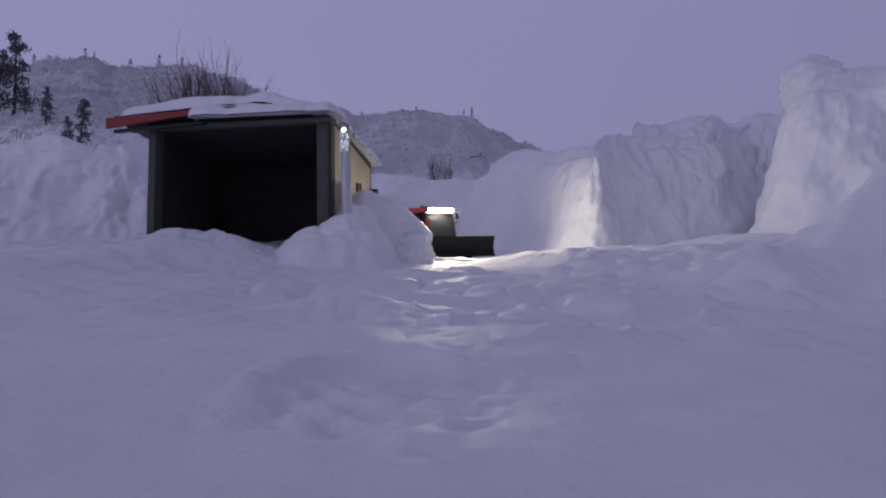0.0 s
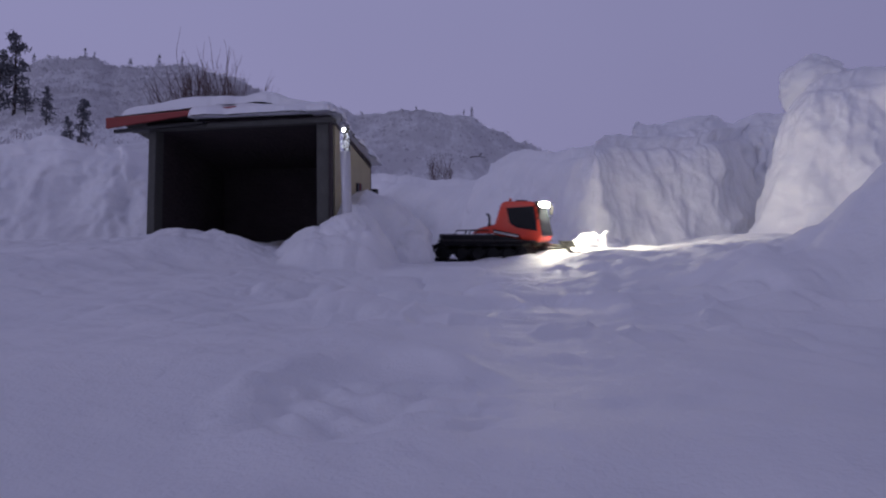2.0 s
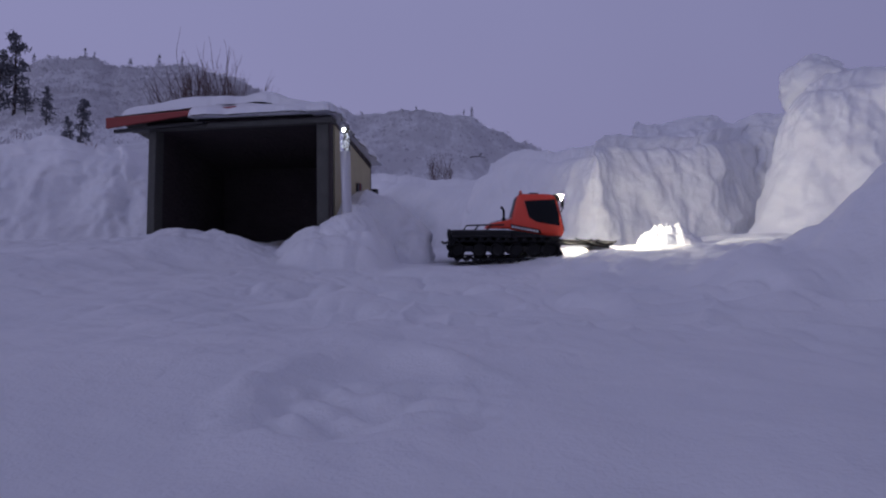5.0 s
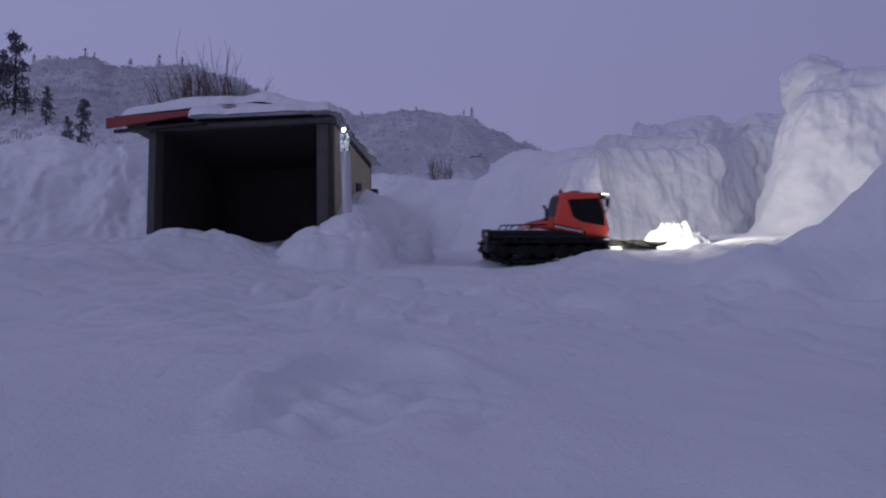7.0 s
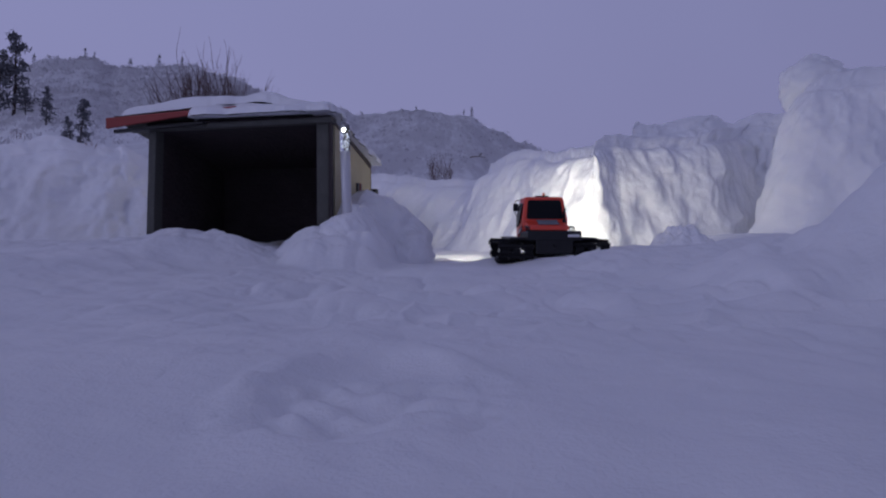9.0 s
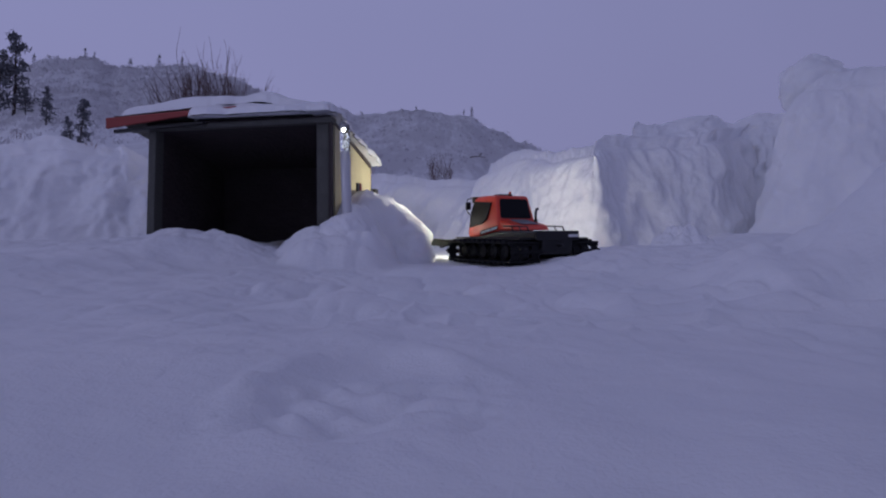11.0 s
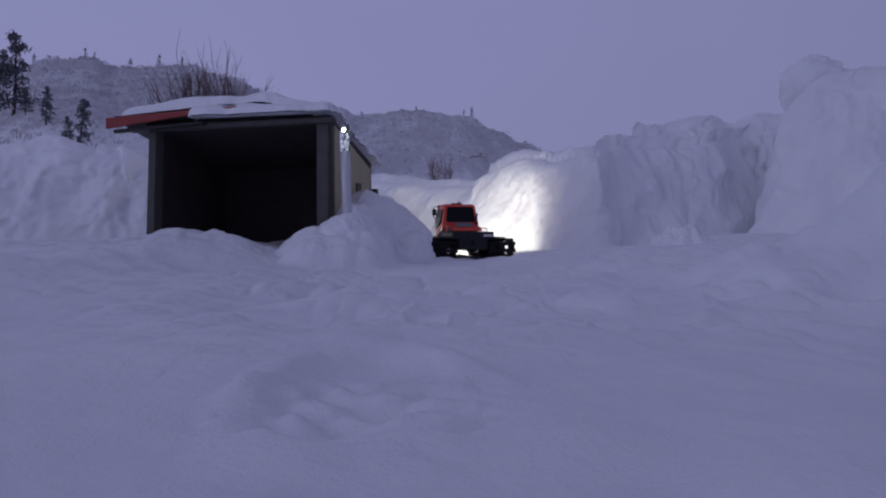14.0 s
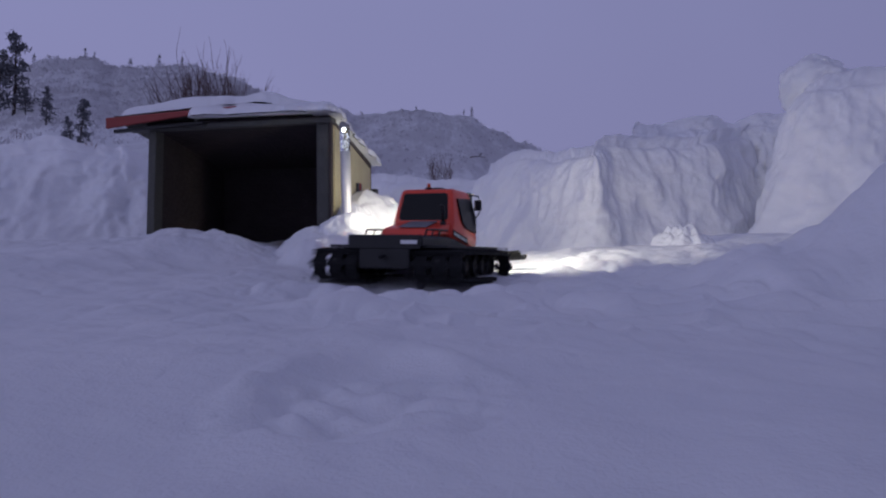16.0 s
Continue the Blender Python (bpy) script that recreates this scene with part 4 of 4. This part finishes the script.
                for k in range(4):
                    bm.faces.new((p[k], p[(k + 1) % 4], q[(k + 1) % 4], q[k]))
        bmesh.ops.recalc_face_normals(bm, faces=bm.faces[:])
        belt = part("track_belt", bm, RUBBER, g, "black rubber track belts")
        part("track_frame", box(-0.165, 0.14, y - 0.006, y + 0.006, 0.028, 0.048, 0.002), BLACK, g)
        for i, x in enumerate((TRACK_X0, -0.07, -0.012, 0.046, 0.10, TRACK_X1)):
            w = new("wheel", WHEEL)
            w.parent = g
            moving["wheels"].append((w, (x, y, 0.0345)))
        for i in range(CLEATS):
            c = new("cleat", CLEAT)
            c.parent = belt
            moving["cleats"].append((c, y, LOOP * i / CLEATS))
    for side in (-1, 1):
        part("blade_arm", tube([(0.14, side * 0.04, 0.055), (0.225, side * 0.04, 0.051), (0.300, side * 0.05, 0.052)], 0.0045, 8), BLACK, g, "black push arm", flat=False)
    part("blade_ram", tube([(0.16, 0, 0.066), (0.23, 0, 0.060), (0.300, 0, 0.056)], 0.005, 8), BLACK, g, flat=False)
    return g, moving


def wheel_mesh():
    bm = bmesh.new()
    segs = 20
    prof = [(0.0245, -0.012), (0.0245, 0.012), (0.020, 0.014), (0.018, 0.006), (0.008, 0.006), (0.008, -0.006), (0.018, -0.006), (0.020, -0.014)]
    rings = [[bm.verts.new((r * math.cos(2 * math.pi * k / segs), y, r * math.sin(2 * math.pi * k / segs))) for r, y in prof] for k in range(segs)]
    for k in range(segs):
        p, q = rings[k], rings[(k + 1) % segs]
        for i in range(len(prof)):
            j = (i + 1) % len(prof)
            bm.faces.new((p[i], p[j], q[j], q[i]))
    for a in range(4):
        b2 = bmesh.new()
        bmesh.ops.create_cube(b2, size=1)
        bmesh.ops.scale(b2, vec=(0.04, 0.016, 0.006), verts=b2.verts)
        bmesh.ops.rotate(b2, cent=(0, 0, 0), matrix=Matrix.Rotation(a * math.pi / 4, 3, "Y"), verts=b2.verts)
        joined(bm, b2)
    bmesh.ops.recalc_face_normals(bm, faces=bm.faces[:])
    me = bpy.data.meshes.new("wheel")
    bm.to_mesh(me)
    bm.free()
    me.materials.append(BLACK)
    return me


def build_blade(g):
    """The front blade: a curved board with side wings, hinged on the arms. Its space: the hinge."""
    prof = [(0.016, -0.045), (0.005, -0.034), (0.0, -0.014), (0.002, 0.010), (0.012, 0.034), (0.016, 0.034), (0.008, 0.010), (0.006, -0.014), (0.011, -0.032), (0.020, -0.045)]
    b = part("blade", prism(prof, -0.115, 0.115, 0), BLADEMAT, g, "dark snow-caked front blade")
    for side in (-1, 1):
        bm = prism(prof, 0, 0.05, 0)
        bmesh.ops.rotate(bm, cent=(0.0, 0, 0), matrix=Matrix.Rotation(radians(-5), 3, "Z"), verts=bm.verts)
        if side < 0:
            bmesh.ops.scale(bm, vec=(1, -1, 1), verts=bm.verts)
            bmesh.ops.reverse_faces(bm, faces=bm.faces[:])
        bmesh.ops.translate(bm, vec=(0, side * 0.116, 0), verts=bm.verts)
        part("blade_wing", bm, BLADEMAT, b)
    for i in range(5):
        y = -0.10 + 0.05 * i
        part("blade_rib", box(-0.004, 0.004, y - 0.002, y + 0.002, -0.036, 0.026, 0.0005), BLADEMAT, b)
    return b


BLADEMAT = material("caked_dark_plastic", (0.014, 0.014, 0.015), 0.65, vary=0.9, scale=60, bump=0.4, bump_scale=150)
BLADEMAT.node_tree.nodes["Principled BSDF"].inputs["Specular IOR Level"].default_value = 0.08
CLEAT = cleat_mesh()
WHEEL = wheel_mesh()
GROOMER, MOVING = build_groomer()
BLADE = build_blade(GROOMER)
def build_heap():
    """A loose heap, steepest on the blade's side, with clods all over; closed below."""
    r = np.linspace(0, 1, 46)
    th = np.linspace(0, 2 * math.pi, 110, endpoint=False)
    rr, tt = np.meshgrid(r, th, indexing="ij")
    wob = 1 + 0.14 * fbm(np.cos(tt) * 1.5, np.sin(tt) * 1.5, 2.2, 3)
    x, y = 0.15 * rr * np.cos(tt) * wob + 0.02, 0.125 * rr * np.sin(tt) * wob
    peak = np.clip(1 - np.hypot((x + 0.045) / 0.20, y / 0.15) ** 1.7, 0, 1)
    clod = 0.5 + 0.9 * fbm(x * 24, y * 24, 1.5, 4, 0.6) + 0.5 * np.abs(vnoise(x * 60, y * 60, 4.5))
    edge = np.clip(1 - rr ** 3, 0, 1)
    z = (0.084 * peak ** 0.7 + 0.022 * clod * (0.35 + peak)) * edge - 0.03 * rr ** 4
    top = np.stack([x, y, z], -1).reshape(-1, 3)
    low = top.copy()
    low[:, 2] = np.minimum(top[:, 2] - 0.001, -0.032)
    f = [q[::-1] for q in grid_faces(len(r), len(th), wrap=True)]
    g = [[k + len(top) for k in q[::-1]] for q in f]
    ob = from_arrays("pushed_snow", np.concatenate([top, low]), f + g, SNOW)
    return tagged(ob, "heap of loose snow pushed up by the blade", "snow")


HEAP = build_heap()


# ---- what moves ----
def motions():
    drive = [
        (0, -0.130, 3.038, -0.03, -50.3, 0),
        (0.5, -0.130, 3.038, -0.03, -50.3, 0),
        (1.0, -0.125, 3.037, -0.027, -49.4, 0),
        (1.3, -0.105, 2.985, -0.027, -47.6, 0),
        (1.5, -0.049, 2.899, -0.025, -43.7, 0),
        (1.8, 0.089, 2.711, -0.02, -32.0, 0),
        (2.0, 0.177, 2.645, -0.018, -23.2, 0),
        (2.3, 0.283, 2.627, -0.01, -13.6, 0),
        (2.7, 0.376, 2.615, -0.0, -7.7, 2),
        (3.0, 0.402, 2.616, 0.004, -8.2, 2),
        (3.5, 0.402, 2.616, 0.006, -8.2, 2),
        (4.0, 0.225, 2.559, -0.007, -4.6, 0),
        (4.2, 0.225, 2.559, -0.007, -4.6, 0),
        (5.2, 0.181, 2.402, -0.0, -1.0, 0),
        (6.3, 0.174, 2.296, -0.002, 1.8, 0),
        (6.6, 0.162, 2.292, -0.004, 4.1, 0),
        (7.0, 0.301, 2.312, -0.001, 3.8, 0),
        (7.5, 0.409, 2.305, 0.001, 7.3, 0),
        (8.0, 0.424, 2.328, -0.001, 11.1, 0),
        (8.5, 0.378, 2.398, -0.005, 26.9, 0),
        (8.7, 0.359, 2.387, -0.002, 54.3, 0),
        (8.9, 0.336, 2.406, -0.004, 83.1, 0),
        (9.2, 0.352, 2.456, -0.008, 95.4, 0),
        (10.2, 0.295, 2.394, -0.005, 112.3, 0),
        (11.3, 0.246, 2.353, -0.005, 122.7, 0),
        (11.6, 0.241, 2.352, -0.007, 121.8, 0),
        (12.0, 0.243, 2.33, -0.01, 119.6, 0),
        (12.3, 0.229, 2.27, -0.009, 106.3, 0),
        (12.6, 0.236, 2.186, -0.005, 98.6, 0),
        (12.9, 0.227, 2.186, -0.005, 98.8, 0),
        (13.2, 0.18, 2.387, -0.011, 101.4, 0),
        (13.5, 0.081, 2.836, -0.009, 95.6, 0),
        (13.8, 0.071, 3.036, -0.009, 99.0, 0),
        (14.1, 0.087, 3.009, -0.012, 104.9, 0),
        (14.3, 0.095, 2.843, -0.014, 112.0, 0),
        (14.6, 0.159, 2.546, -0.002, 115.6, 0),
        (14.9, 0.164, 2.514, -0.006, 112.4, 0),
        (15.2, 0.133, 2.438, -0.008, 76.4, 0),
        (15.4, 0.072, 2.284, -0.006, 56.8, 0),
        (15.6, 0.04, 2.155, -0.007, 55.3, 0),
        (15.8, -0.023, 1.939, -0.012, 61.1, -2),
        (16.0, -0.061, 1.673, -0.017, 68.6, -2),
    ]
    walk(GROOMER, [(t, pose(x, y, z, 0, -p, a)) for t, x, y, z, a, p in drive])
    tilt = [(0.0, 0.0), (1.2, 0.0), (1.5, -18.0), (1.8, -48.0), (2.3, -66.0), (3.5, -72.0), (4.0, -84.0), (6.3, -84.0), (8.5, -82.0), (9.2, -80.0), (12.0, -80.0), (16.0, -80.0)]
    walk(BLADE, [(t, pose(0.305, 0, 0.046 + 0.022 * max(0.0, 1 + a / 30), 0, a, 0)) for t, a in tilt])
    heap = [(0.0, 0.13, 2.62, -0.16, -45), (1.0, 0.13, 2.62, -0.15, -45), (1.3, 0.13, 2.62, -0.09, -45), (1.5, 0.16, 2.62, -0.035, -40), (1.8, 0.37, 2.56, -0.028, -26),
            (2.0, 0.53, 2.55, -0.012, -16), (2.3, 0.66, 2.55, -0.002, -8), (2.7, 0.74, 2.56, 0.008, -8), (3.0, 0.77, 2.56, 0.014, -8), (3.5, 0.785, 2.56, 0.016, -8), (6.3, 0.785, 2.56, 0.016, -8),
            (7.0, 0.81, 2.56, 0.022, -5), (7.5, 0.83, 2.56, 0.024, 0), (9.0, 0.83, 2.56, 0.012, 0), (16.0, 0.83, 2.56, 0.012, 0)]
    walk(HEAP, [(t, pose(x, y, z, 0, 0, a)) for t, x, y, z, a in heap])
    # running gear: how far each track has run at each tenth of a second
    times = [i / 10 for i in range(161)]
    run = {-1: [0.0], 1: [0.0]}
    last = None
    for t in times:
        scene.frame_set(frame(t))
        m = GROOMER.matrix_basis.copy()
        if last is not None:
            for side in (-1, 1):
                p, q = last @ Vector((0, side * 0.117, 0)), m @ Vector((0, side * 0.117, 0))
                run[side].append(run[side][-1] + (q - p).dot((m.to_3x3() @ Vector((1, 0, 0)))))
        last = m
    for w, (x, y, z) in MOVING["wheels"]:
        side = 1 if y > 0 else -1
        rows = [(t, pose(x, y, z, 0, max(-1e6, math.degrees(d / 0.0245)), 0)) for t, d in zip(times, run[side])]
        walk(w, rows)
    for c, y, s0 in MOVING["cleats"]:
        side = 1 if y > 0 else -1
        rows = []
        for t, d in zip(times, run[side]):
            x, z, a = track_point(s0 + d)
            rows.append((t, pose(x, y, z + 0.006, 0, math.degrees(a), 0)))
        walk(c, rows)
    scene.frame_set(1)


motions()
